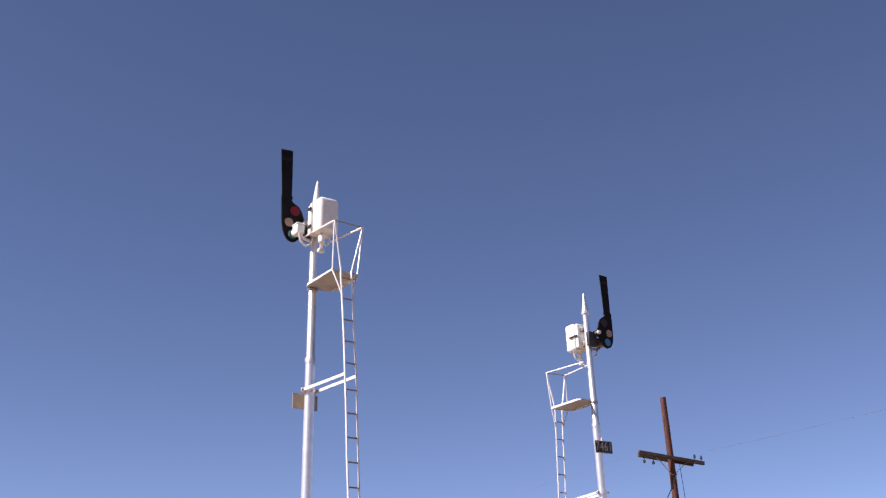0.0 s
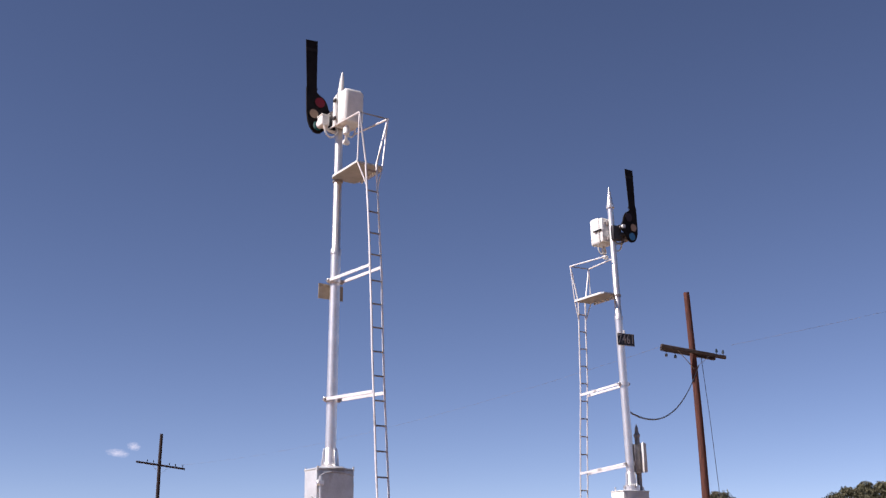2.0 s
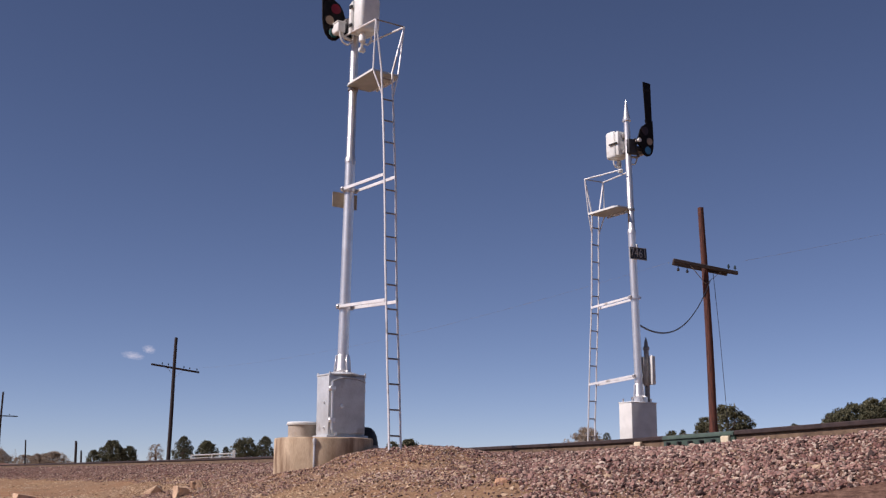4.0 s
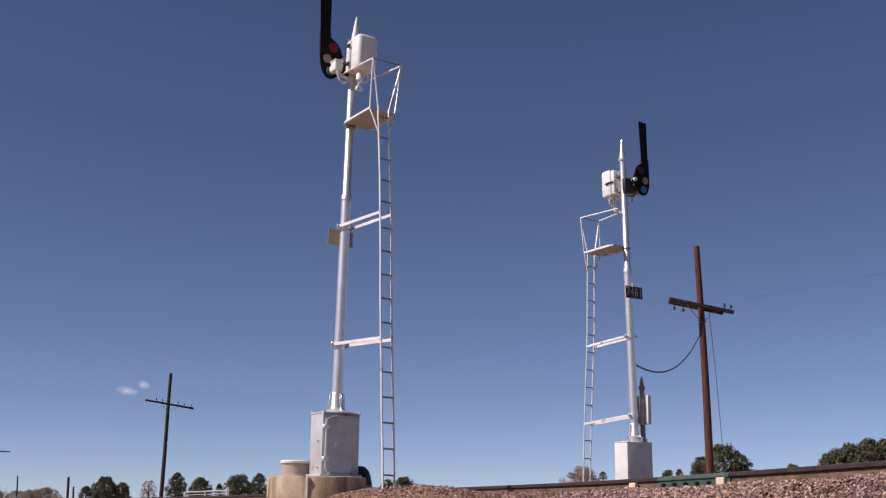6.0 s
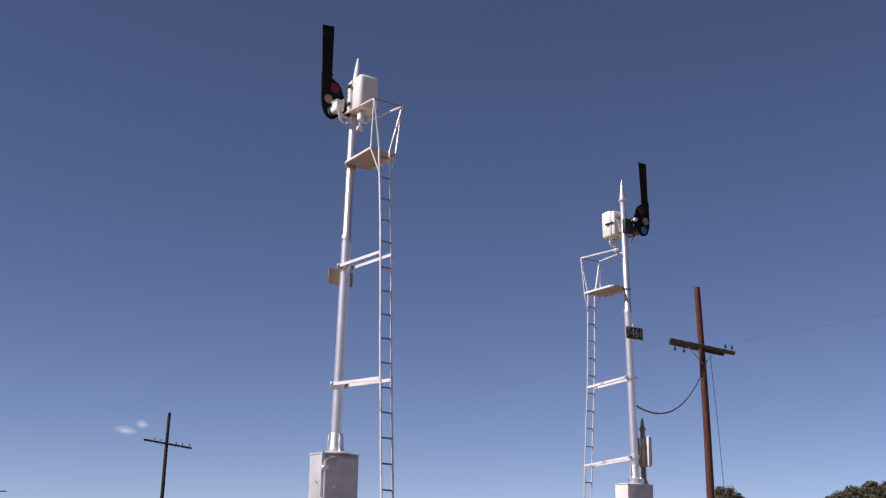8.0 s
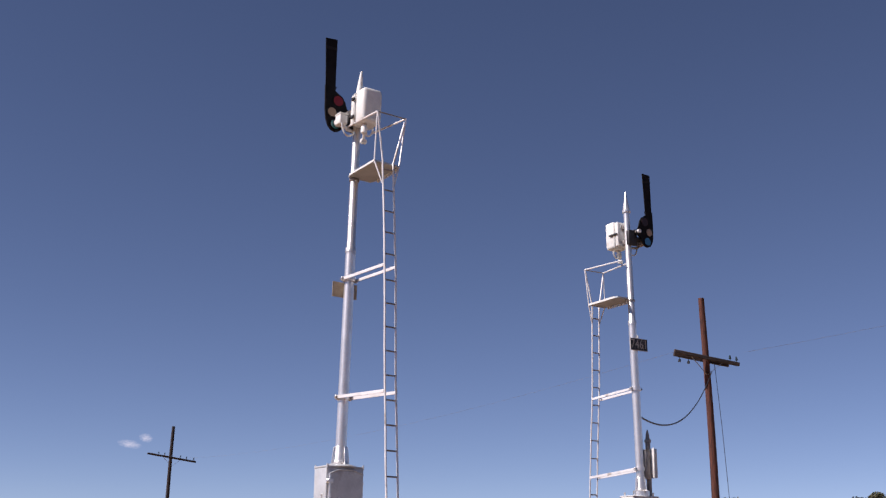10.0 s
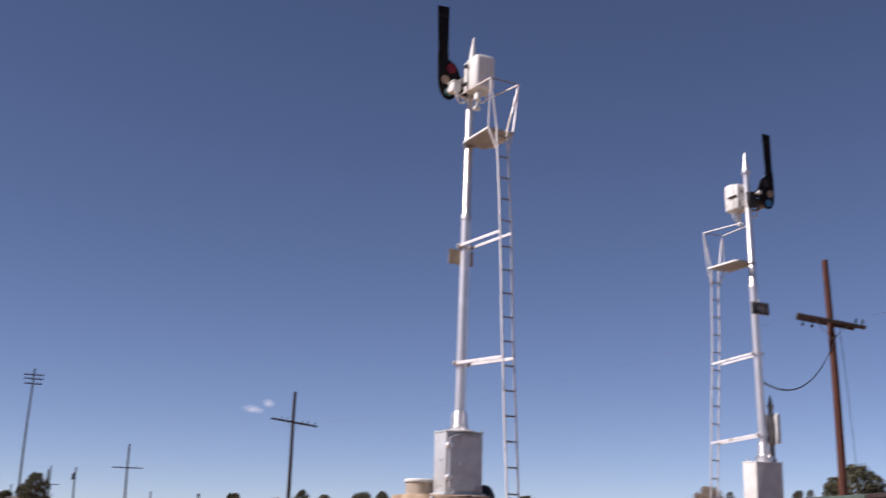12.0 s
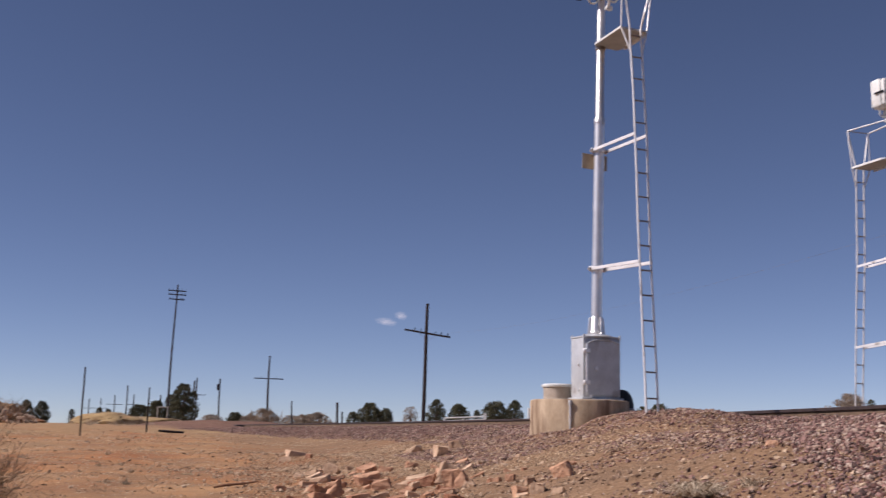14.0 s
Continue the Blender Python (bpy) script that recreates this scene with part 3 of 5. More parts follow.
    # lamp behind the lowest roundel
    bb, lx = B(), h["lamp_shift"]
    box(bb, (lx + 0.215, -0.10, zb + 0.055), (lx + 0.335, 0.05, zb + 0.20), 0.022, 3)
    bar(bb, (lx + 0.28, -0.135, zb + 0.12), (lx + 0.28, -0.09, zb + 0.12), 0.055, None, 18)
    lamp = part("lamp", bb, h["lamp"], top, h["lamp_label"])
    part("lamp_lid", box(B(), (lx + 0.208, -0.107, zb + 0.196), (lx + 0.342, 0.057, zb + 0.215), 0.008, 2), h["lamp"], lamp)
    part("lamp_arm", hose(B(), [(lx + 0.28, 0.0, zb + 0.07), (lx + 0.2, 0.0, zb + 0.01), (0.06, 0.0, zb + 0.0)], 0.022), h["lamp"], lamp)
    part("conduit", hose(B(), [(0.24 - 0.10 * math.cos(a) * 1.0 - 0.08, 0.06, zb + 0.05 - 0.16 * math.sin(a)) for a in (math.pi * k / 10 for k in range(11))], 0.0125), WHITE, top, "looped pale conduit")
    part("conduit", hose(B(), [(-0.02 + 0.075 * math.cos(a), 0.28, zb - 0.02 - 0.12 * math.sin(a)) for a in (math.pi * k / 10 for k in range(11))], 0.014), WHITE, top, "looped pale conduit")
    return top


left = semaphore("semaphore_signal", Matrix.Translation((6.758, 12.67, 2.70)) @ pose(0, 0, 0, -0.4, 1.32, 0) @ pose(0, 0, 0, 0, 0, 180),
                 {"blade": 4.53, "platform": 3.87, "handrail": 4.55, "foot": -0.95, "collar": 2.85, "ring": 4.90, "tip": 5.46, "struts": (0.90, 2.45), "reach": (0.75, 0.92, 1.05, 1.25), "aside": -0.08, "turn": -2.6, "drop": (0.05, 0.0), "rungs": (0.10, 0.2925, 4, 1.615, 0.302), "cant": 0.016, "ribs": 0.05, "bend": -0.03, "shift": -0.022, "apex": -0.028, "lamp_shift": -0.045, "grip": 0.19, "top": RED, "white_tip": True, "low": BLUEGREEN, "lamp": WHITE, "lamp_label": "white boxy signal lamp"},
                 "silver semaphore signal with raised black blade, ladder and platform")
# The far lamp's dark steel colour stands in for the shadow on it.
right = semaphore("semaphore_signal", Matrix.Translation((13.118, 14.083, 2.72)) @ pose(0, 0, 0, -0.5, -0.75, 0),
                  {"blade": 4.23, "platform": 3.31, "handrail": 3.95, "foot": -1.1, "collar": 2.88, "ring": 4.86, "tip": 5.26, "struts": (0.42, 1.75), "reach": (0.78, 0.88, 1.02, 1.16), "aside": -0.125, "turn": 0.0, "drop": (0.08, 0.08), "rungs": (0.22, 0.303, 20, 0, 0), "cant": 0.0, "ribs": 0.1, "bend": 0.0, "shift": 0.0, "apex": 0.0, "lamp_shift": 0.0, "grip": 0.10, "top": DARKRED, "white_tip": False, "low": BLUE, "lamp": STEEL, "lamp_label": "boxy signal lamp with its shade put into a dark colour"},
                  "silver semaphore signal beyond the track with raised dark blade")
# back of a marker plate on the first mast, numbered plate on the second
bb = plate(B(), [(-0.165, 2.22), (0.195, 2.22), (0.195, 2.42), (-0.165, 2.42)], -0.09, -0.082)
part("marker_plate", bb, TANPLATE, left, "weathered tan back of a marker plate")
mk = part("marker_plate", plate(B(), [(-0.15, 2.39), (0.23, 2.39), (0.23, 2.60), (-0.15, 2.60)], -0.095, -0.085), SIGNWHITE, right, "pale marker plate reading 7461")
part("plate_bracket", box(B(), (0.02, -0.084, 2.58), (0.05, -0.03, 2.66), 0.004, 1), WHITE, mk)
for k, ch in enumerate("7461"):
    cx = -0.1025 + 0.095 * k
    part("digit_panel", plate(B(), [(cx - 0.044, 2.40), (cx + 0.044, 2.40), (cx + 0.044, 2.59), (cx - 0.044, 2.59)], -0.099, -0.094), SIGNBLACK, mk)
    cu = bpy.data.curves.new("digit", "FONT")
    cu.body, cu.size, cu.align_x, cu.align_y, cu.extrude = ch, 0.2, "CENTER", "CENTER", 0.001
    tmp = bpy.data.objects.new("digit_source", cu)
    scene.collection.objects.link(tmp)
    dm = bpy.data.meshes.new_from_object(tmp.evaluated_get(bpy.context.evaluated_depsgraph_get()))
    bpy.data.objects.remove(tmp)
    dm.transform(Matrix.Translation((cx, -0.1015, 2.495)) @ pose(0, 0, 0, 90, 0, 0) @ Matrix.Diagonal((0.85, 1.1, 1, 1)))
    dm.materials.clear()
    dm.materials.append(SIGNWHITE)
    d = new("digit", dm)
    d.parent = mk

# ---- relay case and footing of the first signal ----
FX, FY, FR = 6.62, 12.86, 0.62
foot = B()
lathe(foot, [(FR, 0.0), (FR, 0.25), (FR, 0.5), (FR, 0.722), (FR - 0.004, 0.736), (FR - 0.016, 0.744), (FR - 0.08, 0.745), (0.1, 0.745)], 96)
for v in foot.verts:
    v.co += Vector((noise.noise(v.co * 3), noise.noise(v.co * 3 + Vector((9, 0, 0))), 0.5 * noise.noise(v.co * 4 + Vector((0, 9, 0))))) * 0.011
footing = thing("concrete_footing", pose(FX, FY, 1.20), "round rust-stained concrete footing sunk in the ballast", "concrete footing")
part("drum", foot, CONCRETE, footing)
cxy = Vector((math.sin(radians(217.5)), math.cos(radians(217.5)), 0)) * (FR + 0.009)
part("conduit", hose(B(), [cxy + Vector((0, 0, 0.1)), cxy + Vector((0, 0, 0.64)), cxy * 0.985 + Vector((0, 0, 0.70))], 0.014), CASE, footing, "grey conduit up the side")
part("conduit_cap", lathe(B(), [(0.02, 0), (0.024, 0.05), (0.016, 0.07)], 12, cxy + Vector((0, 0, 0.66))), CASE, footing)

case = thing("relay_case", pose(6.488, 12.51, 1.94) @ Matrix.Diagonal((1.01, 1.0, 1.045, 1)), "weathered silver steel relay case with a bolted door", "relay case")
body = part("body", box(B(), (0, 0, 0.03), (0.52, 0.33, 0.74), 0.02, 2), CASE, case)
part("plinth", box(B(), (-0.03, -0.03, -0.01), (0.55, 0.36, 0.035), 0.01, 2), CASE, case)
crown = B()
box(crown, (-0.004, -0.006, 0.735), (0.524, 0.336, 0.760), 0.012, 2)
lathe(crown, [(0.215, 0.0), (0.205, 0.012), (0.17, 0.022), (0.14, 0.03)], 24, (0.268, 0.16, 0.755))
part("top_plate", crown, CASE, case)
for x, y in ((0.012, 0.0), (0.508, 0.0), (0.508, 0.318), (0.012, 0.318)):
    part("lug", bar(B(), (x, y, 0.725), (x, y, 0.778), 0.014, 0.010, 8), CASE, case)
dr = B()
arc = [(0.05, 0.06), (0.50, 0.06), (0.50, 0.66), (0.45, 0.685), (0.36, 0.70), (0.27, 0.705), (0.18, 0.70), (0.1, 0.685), (0.05, 0.66)]
plate(dr, arc, -0.022, 0.0)
bmesh.ops.bevel(dr, geom=[e for e in dr.edges if abs(e.verts[0].co.y + 0.022) < 1e-4 and abs(e.verts[1].co.y + 0.022) < 1e-4], offset=0.008, segments=2, affect="EDGES")
door = part("door", dr, CASE, case, "arched silver steel door")
door.data.polygons.foreach_set("use_smooth", [False] * len(door.data.polygons))
part("door_rib", hose(B(), [(x, -0.02, z) for x, z in ((0.05, 0.665), (0.1, 0.69), (0.18, 0.708), (0.27, 0.714), (0.36, 0.708), (0.45, 0.69), (0.50, 0.665))], 0.012), CASE, door)
part("hinge_rod", bar(B(), (0.035, -0.035, 0.10), (0.035, -0.035, 0.66), 0.014, None, 10), ALU, case, "bright hinge rod")
for z in (0.18, 0.55):
    part("hinge", box(B(), (-0.01, -0.05, z), (0.08, -0.005, z + 0.055), 0.008, 1), ALU, case)
    part("hinge_knob", bar(B(), (0.012, -0.07, z + 0.03), (0.012, -0.02, z + 0.03), 0.018, None, 8), ALU, case)
part("keyhole_cover", lathe(B(), [(0.0, 0), (0.018, 0.0), (0.022, 0.02), (0.01, 0.05)], 10, (0.17, -0.03, 0.35)), ALU, door)
for (x, y, z) in ((-0.008, 0.1, 0.12), (-0.008, 0.1, 0.42), (0.527, 0.05, 0.57)):
    part("side_bolt", bar(B(), (x - 0.012, y, z), (x + 0.012, y, z), 0.014, None, 8), ALU, case)
part("foot_bolt", bar(B(), (0.09, -0.035, 0.03), (0.09, -0.035, 0.065), 0.018, None, 6), ALU, case)

pail = thing("round_can", pose(6.44, 13.10, 1.94), "pale round metal can with a white lid on the footing", "can")
part("can_body", lathe(B(), [(0.185, 0), (0.19, 0.01), (0.19, 0.03), (0.182, 0.035), (0.186, 0.17), (0.195, 0.175)], 28), CANBODY, pail)
part("lid", lathe(B(), [(0.2, 0.172), (0.204, 0.178), (0.204, 0.20), (0.19, 0.212), (0.05, 0.218)], 28), WHITE, pail, "white rimmed lid")
riser = thing("black_cable_riser", pose(7.21, 12.83, 1.3) @ Matrix.Diagonal((0.74, 0.74, 1, 1)), "black domed cable riser beside the concrete footing", "cable riser")
part("riser_body", lathe(B(), [(0.21, 0.0), (0.21, 0.50), (0.205, 0.60), (0.185, 0.68), (0.145, 0.745), (0.09, 0.785), (0.02, 0.80)], 28), RUBBER, riser)
part("riser_band", lathe(B(), [(0.212, 0.53), (0.218, 0.535), (0.218, 0.56), (0.212, 0.565)], 28), STEEL, riser, "grey clamp band")
part("riser_tie", hose(B(), [(-0.17, -0.12, 0.645), (-0.12, -0.165, 0.65), (-0.07, -0.19, 0.645)], 0.01), ALU, riser, "pale strap end")

# ---- footing and meter of the second signal ----
base = thing("painted_footing", pose(13.08, 14.10, 0), "pale grey painted concrete block under the far mast", "concrete footing")
part("block", box(B(), (-0.27, -0.155, 1.2), (0.29, 0.155, 2.685), 0.012, 2), BLOCK, base)
bb = B()
box(bb, (-0.278, -0.163, 2.68), (0.298, 0.163, 2.70), 0.008, 1)
part("cap", bb, WHITE, base, "white painted rim")
for x, y in ((-0.2, -0.12), (0.2, -0.12), (-0.2, 0.12), (0.2, 0.12)):
    part("anchor_bolt", bar(B(), (x, y, 2.69), (x, y, 2.76), 0.015, None, 6), ALU, base)
meter = thing("meter_post", pose(13.30, 14.08, 2.70), "dark slim post with a pale hinged meter box", "meter box")
part("post", lathe(B(), [(0.042, 0), (0.042, 0.88), (0.055, 0.89), (0.055, 0.93), (0.035, 0.95), (0.03, 1.02), (0.006, 1.10)], 14), STEEL, meter)
mb = part("meter_case", box(B(), (-0.01, -0.12, 0.30), (0.09, 0.14, 0.78), 0.012, 2), BLOCK, meter, "pale grey meter case")
part("case_back", box(B(), (-0.14, -0.08, 0.28), (-0.02, 0.10, 0.76), 0.012, 2), STEEL, meter, "grey steel backing box")
part("meter_door", box(B(), (-0.012, -0.145, 0.29), (0.012, -0.118, 0.79), 0.006, 1), WHITE, mb)
part("meter_handle", hose(B(), [(0.09, -0.05, 0.50), (0.125, -0.06, 0.50), (0.13, -0.06, 0.44)], 0.012), DARK, mb)


# ---- telegraph poles ----
def telegraph(az, d, top_z, mat, r0, r1, arms, pins, label, lean=(0, 0), bits=True):
    """A tapered pole with its crossarms, given as (distance below the top, half length, turn)."""
    p = polar(az, d)
    g = ground_at(p.x, p.y) - 0.1
    hgt = top_z - g
    ob = thing("telegraph_pole", Matrix.Translation((p.x, p.y, g)), label, "telegraph pole", "telegraph poles")
    bb = B()
    pts, rad = [], []
    for k in range(11):
        f = k / 10
        pts.append((lean[0] * f * f + 0.03 * math.sin(5 * f + d), lean[1] * f + 0.02 * math.sin(4 * f), hgt * f))
        rad.append(r0 + (r1 - r0) * f)
    hose(bb, pts, rad, 14)
    part("pole", bb, mat, ob)
    for dz, half, turn, sink in arms:
        c, s = math.cos(radians(turn)), math.sin(radians(turn))
        ux, uy = Vector((c, s, sink)), Vector((-s, c, 0))
        cen = Vector((lean[0] * 0.9, lean[1] * 0.9, hgt - dz)) - uy * (r1 + 0.05)
        arm = part("crossarm", flat(B(), cen - ux * half, cen + ux * half, 0.095, 0.12), ARMWOOD if bits else mat, ob)
        if bits:
            for sx in (-1, 1):
                part("brace", flat(B(), cen + ux * sx * 0.55 + Vector((0, 0, -0.04)), Vector((lean[0] * 0.85, lean[1] * 0.85, hgt - dz - 0.55)) - uy * r1, 0.03, 0.012), STEEL, arm)
        for q in pins:
            b0 = cen + ux * (q * half)
            part("insulator", lathe(B(), [(0.012, 0.05), (0.012, 0.12), (0.04, 0.12), (0.045, 0.15), (0.03, 0.19), (0.034, 0.21), (0.015, 0.24)], 8, b0), GLASSY if bits else mat, arm)
    return ob, hgt, g


pole_r, hr, gr = telegraph(46.51, 37.0, 10.09, WOOD, 0.135, 0.095, [(1.98, 1.12, -20, -0.145)], (0.72, 0.92), "reddish creosoted telegraph pole with a doubled crossarm", (-0.17, 0.0))
pr = polar(46.45, 37.0)
arm2 = B()
c, s = math.cos(radians(-20)), math.sin(radians(-20))
cc = Vector((-0.09, 0, hr - 2.0)) + Vector((-s, c, 0)) * 0.16
flat(arm2, cc - Vector((c, s, -0.145)) * 1.05, cc + Vector((c, s, -0.145)) * 0.85, 0.095, 0.12)
part("crossarm", arm2, ARMWOOD, pole_r)
for q in (-0.86, -0.55):
    part("insulator", lathe(B(), [(0.04, -0.22), (0.045, -0.16), (0.03, -0.13), (0.012, -0.12), (0.012, -0.05)], 8, cc + Vector((c, s, -0.145)) * q), DARK, pole_r)
part("ground_wire", hose(B(), [(0.16, -0.1, hr - 2.1), (0.24, -0.2, 4.5), (0.38, -0.25, 1.5), (0.42, -0.25, 0.3)], 0.009, 5), DARK, pole_r)
telegraph(19.76, 75.0, 10.2, WOODFAR, 0.135, 0.10, [(2.0, 1.55, -8, -0.13)], (-0.55, -0.3, 0.35, 0.6, 0.9), "dark weathered telegraph pole with one long crossarm", (0.15, 0))
telegraph(12.03, 140.0, 10.75, WOODFAR, 0.14, 0.10, [(2.75, 1.75, -8, -0.01)], (-0.5, 0.5), "dark distant telegraph pole with one crossarm", (0, 0), False)
telegraph(9.67, 190.0, 10.1, WOODFAR, 0.14, 0.12, [], (), "bare distant pole with a small box")
bx = polar(9.62, 189.6)
single("pole_box", box(B(), (-0.3, -0.15, -0.5), (0.12, 0.15, 0.5), 0.04), WOODFAR, Matrix.Translation((bx.x, bx.y, 8.7)), "small dark box fixed high on a pole", "box")
for az, d, el, arms in ((8.55, 210, 2.62, [(3.1, 1.6, 0, 0)]), (3.55, 330, 1.46, [(2.6, 1.9, 0, 0)]), (4.09, 330, 1.5, [(2.8, 1.9, 0, 0)]), (4.73, 300, 1.67, [(2.4, 2.0, 0, 0)]), (5.29, 230, 2.13, []), (5.61, 280, 1.72, [(2.4, 1.5, 0, 0)]), (6.88, 240, 1.72, []), (-1.86, 160, 2.45, []), (8.44, 190, 2.47, [])):
    telegraph(az, d, 1.5 + d * math.tan(radians(el)), WOODFAR, 0.15, 0.12, arms, (), "dark far telegraph pole on the skyline", (0, 0), False)
telegraph(7.23, 135.0, 18.4, WOODFAR, 0.135, 0.085, [(0.75, 1.08, 8, 0), (1.2, 1.05, 8, 0), (1.75, 0.95, 8, 0)], (-0.9, -0.5, 0.5, 0.9), "tall slim pole with three short crossarms", (0.3, 0), False)

# sagging cable from the far mast to the telegraph pole
cable = thing("signal_cable", pose(0, 0, 0), "dark lashed cable sagging between mast and pole", "cable")
a_, b_ = Vector((13.11, 14.04, 4.0)), Vector((pr.x + 0.02, pr.y - 0.16, gr + hr - 2.4))
pts = []
for k in range(121):
    f = k / 120
    p = a_.lerp(b_, f)
    p.z -= 3.0 * f * (1 - f) * (1.0 - 0.25 * f) + 0.006 * math.sin(k * 2.1)
    pts.append(p)
part("cable_run", hose(B(), pts, [0.013 + 0.005 * (k % 3 == 0) for k in range(121)], 6), DARK, cable)
wire = thing("line_wire", pose(0, 0, 0), "faint overhead line wire strung between the poles", "wire")
e0 = Vector((pr.x - 1.0, pr.y + 0.36, gr + hr - 1.78))
e1 = polar(19.76, 75.0, 8.15) + Vector((1.3, -0.2, 0.1))
part("wire_run", hose(B(), [e0.lerp(e1, k / 24) - Vector((0, 0, 2.6 * (k / 24) * (1 - k / 24))) for k in range(25)], 0.0026, 4), STEEL, wire)
w0 = Vector((pr.x + 1.2, pr.y - 0.5, gr + hr - 1.7))
w1 = polar(70, 46, 12.6)
part("wire_run", hose(B(), [w0.lerp(w1, k / 16) - Vector((0, 0, 0.8 * (k / 16) * (1 - k / 16))) for k in range(17)], 0.0035, 4), STEEL, wire)


# ---- posts, pipes and small furniture of the open ground ----
def post(name, az, d, el, r, mat, label, category, group, lean=0.0, n=8):
    p = polar(az, d)
    g = ground_at(p.x, p.y)
    h = 1.5 + d * math.tan(radians(el)) - g
    bm = B()
    hose(bm, [(0, 0, -0.15), (lean * 0.4, 0, h * 0.4), (lean * 0.75, 0, h * 0.75), (lean, 0, h)], [r * 1.05, r, r * 0.98, r * 0.92], n)
    return single(name, bm, mat, Matrix.Translation((p.x, p.y, g)), label, category, group)


post("fence_post", 3.14, 36, 2.9, 0.027, WOODFAR, "dark slim wooden post standing in the dirt", "post", "dark posts", 0.02)
post("fence_post", 6.22, 45, 2.02, 0.031, WOODFAR, "dark slim wooden post standing in the dirt", "post", "dark posts", 0.02)
for az, d, el, r in ((13.24, 80, 1.57, 0.05), (15.48, 80, 1.55, 0.085), (15.74, 90, 1.1, 0.07), (-4.9, 62, 1.2, 0.10), (-1.9, 70, 1.25, 0.08), (-2.3, 72, 1.1, 0.06)):
    post("fence_post", az, d, el, r, WOODFAR, "short dark post on the far verge", "post", "dark posts", random.uniform(-0.1, 0.1))
for az, d, el, r, ln in ((-3.67, 60, 1.57, 0.05, 0.05), (-3.58, 61, 1.55, 0.04, 0.05), (-3.28, 60, 1.76, 0.05, 0.06), (-2.98, 55, 1.59, 0.06, 0.12), (-2.01, 62, 1.15, 0.05, 0.03), (-1.66, 37, 1.62, 0.045, 0.13)):
    post("white_post", az, d, el, r, WHITE, "white painted pipe post, slightly leaning", "post", "white posts", ln)
frame_ob = thing("pipe_frame", Matrix.Translation((polar(6.98, 120).x, polar(6.98, 120).y, ground_at(*polar(6.98, 120).xy))), "grey rectangular pipe frame standing alone", "frame")
for x in (-0.5, 0.5):
    part("upright", bar(B(), (x, 0, -0.1), (x, 0, 1.75), 0.07), POSTGREY, frame_ob)
part("top_bar", bar(B(), (-0.56, 0, 1.75), (0.56, 0, 1.75), 0.07), POSTGREY, frame_ob)
p = polar(7.35, 42)
log = B()
hose(log, [(-0.42, 0, 0.075), (-0.1, 0.05, 0.055), (0.3, 0.02, 0.04), (0.48, 0.05, 0.03)], [0.038, 0.045, 0.042, 0.03], 10)
single("fallen_log", log, WOODFAR, Matrix.Translation((p.x, p.y, ground_at(p.x, p.y))), "dark log lying on the gravel", "log")
p = polar(21.87, 120)
rail_ob = thing("white_pipe_barrier", Matrix.Translation((p.x, p.y, 2.7)) @ pose(0, 0, 0, 0, 0, -22), "long low white pipe barrier beyond the track", "barrier")
part("top_pipe", bar(B(), (-2.15, 0, 0.70), (2.15, 0, 0.95), 0.075), WHITE, rail_ob)
part("low_pipe", bar(B(), (-2.15, 0, 0.42), (2.15, 0, 0.66), 0.05), WHITE, rail_ob)
for x in (-2.15, -0.1, 2.05, 2.2):
    part("leg", bar(B(), (x, 0, -1.6), (x, 0, 0.82 + x * 0.06 + (0.32 if x > 2 else 0)), 0.08), WHITE, rail_ob)
post("white_post", 25.02, 60, 1.47, 0.06, WHITE, "white post half hidden by the footing", "post", "white posts", 0)


# ---- stones ----
PHI = (1 + 5 ** 0.5) / 2
ICO = np.array([(-1, PHI, 0), (1, PHI, 0), (-1, -PHI, 0), (1, -PHI, 0), (0, -1, PHI), (0, 1, PHI), (0, -1, -PHI), (0, 1, -PHI), (PHI, 0, -1), (PHI, 0, 1), (-PHI, 0, -1), (-PHI, 0, 1)]) / math.hypot(1, PHI)
ICO_F = np.array([(0, 11, 5), (0, 5, 1), (0, 1, 7), (0, 7, 10), (0, 10, 11), (1, 5, 9), (5, 11, 4), (11, 10, 2), (10, 7, 6), (7, 1, 8), (3, 9, 4), (3, 4, 2), (3, 2, 6), (3, 6, 8), (3, 8, 9), (4, 9, 5), (2, 4, 11), (6, 2, 10), (8, 6, 7), (9, 8, 1)])


def turns(n, r):
    """n random rotation matrices."""
    q = r.normal(size=(n, 4))
    q /= np.linalg.norm(q, axis=1)[:, None]
    w, x, y, z = q.T
    return np.stack([1 - 2 * (y * y + z * z), 2 * (x * y - z * w), 2 * (x * z + y * w), 2 * (x * y + z * w), 1 - 2 * (x * x + z * z), 2 * (y * z - x * w), 2 * (x * z - y * w), 2 * (y * z + x * w), 1 - 2 * (x * x + y * y)], -1).reshape(n, 3, 3)


OCT = np.array([(1, 0, 0), (-1, 0, 0), (0, 1, 0), (0, -1, 0), (0, 0, 1), (0, 0, -1)], dtype=float)
OCT_F = np.array([(0, 2, 4), (2, 1, 4), (1, 3, 4), (3, 0, 4), (2, 0, 5), (1, 2, 5), (3, 1, 5), (0, 3, 5)])


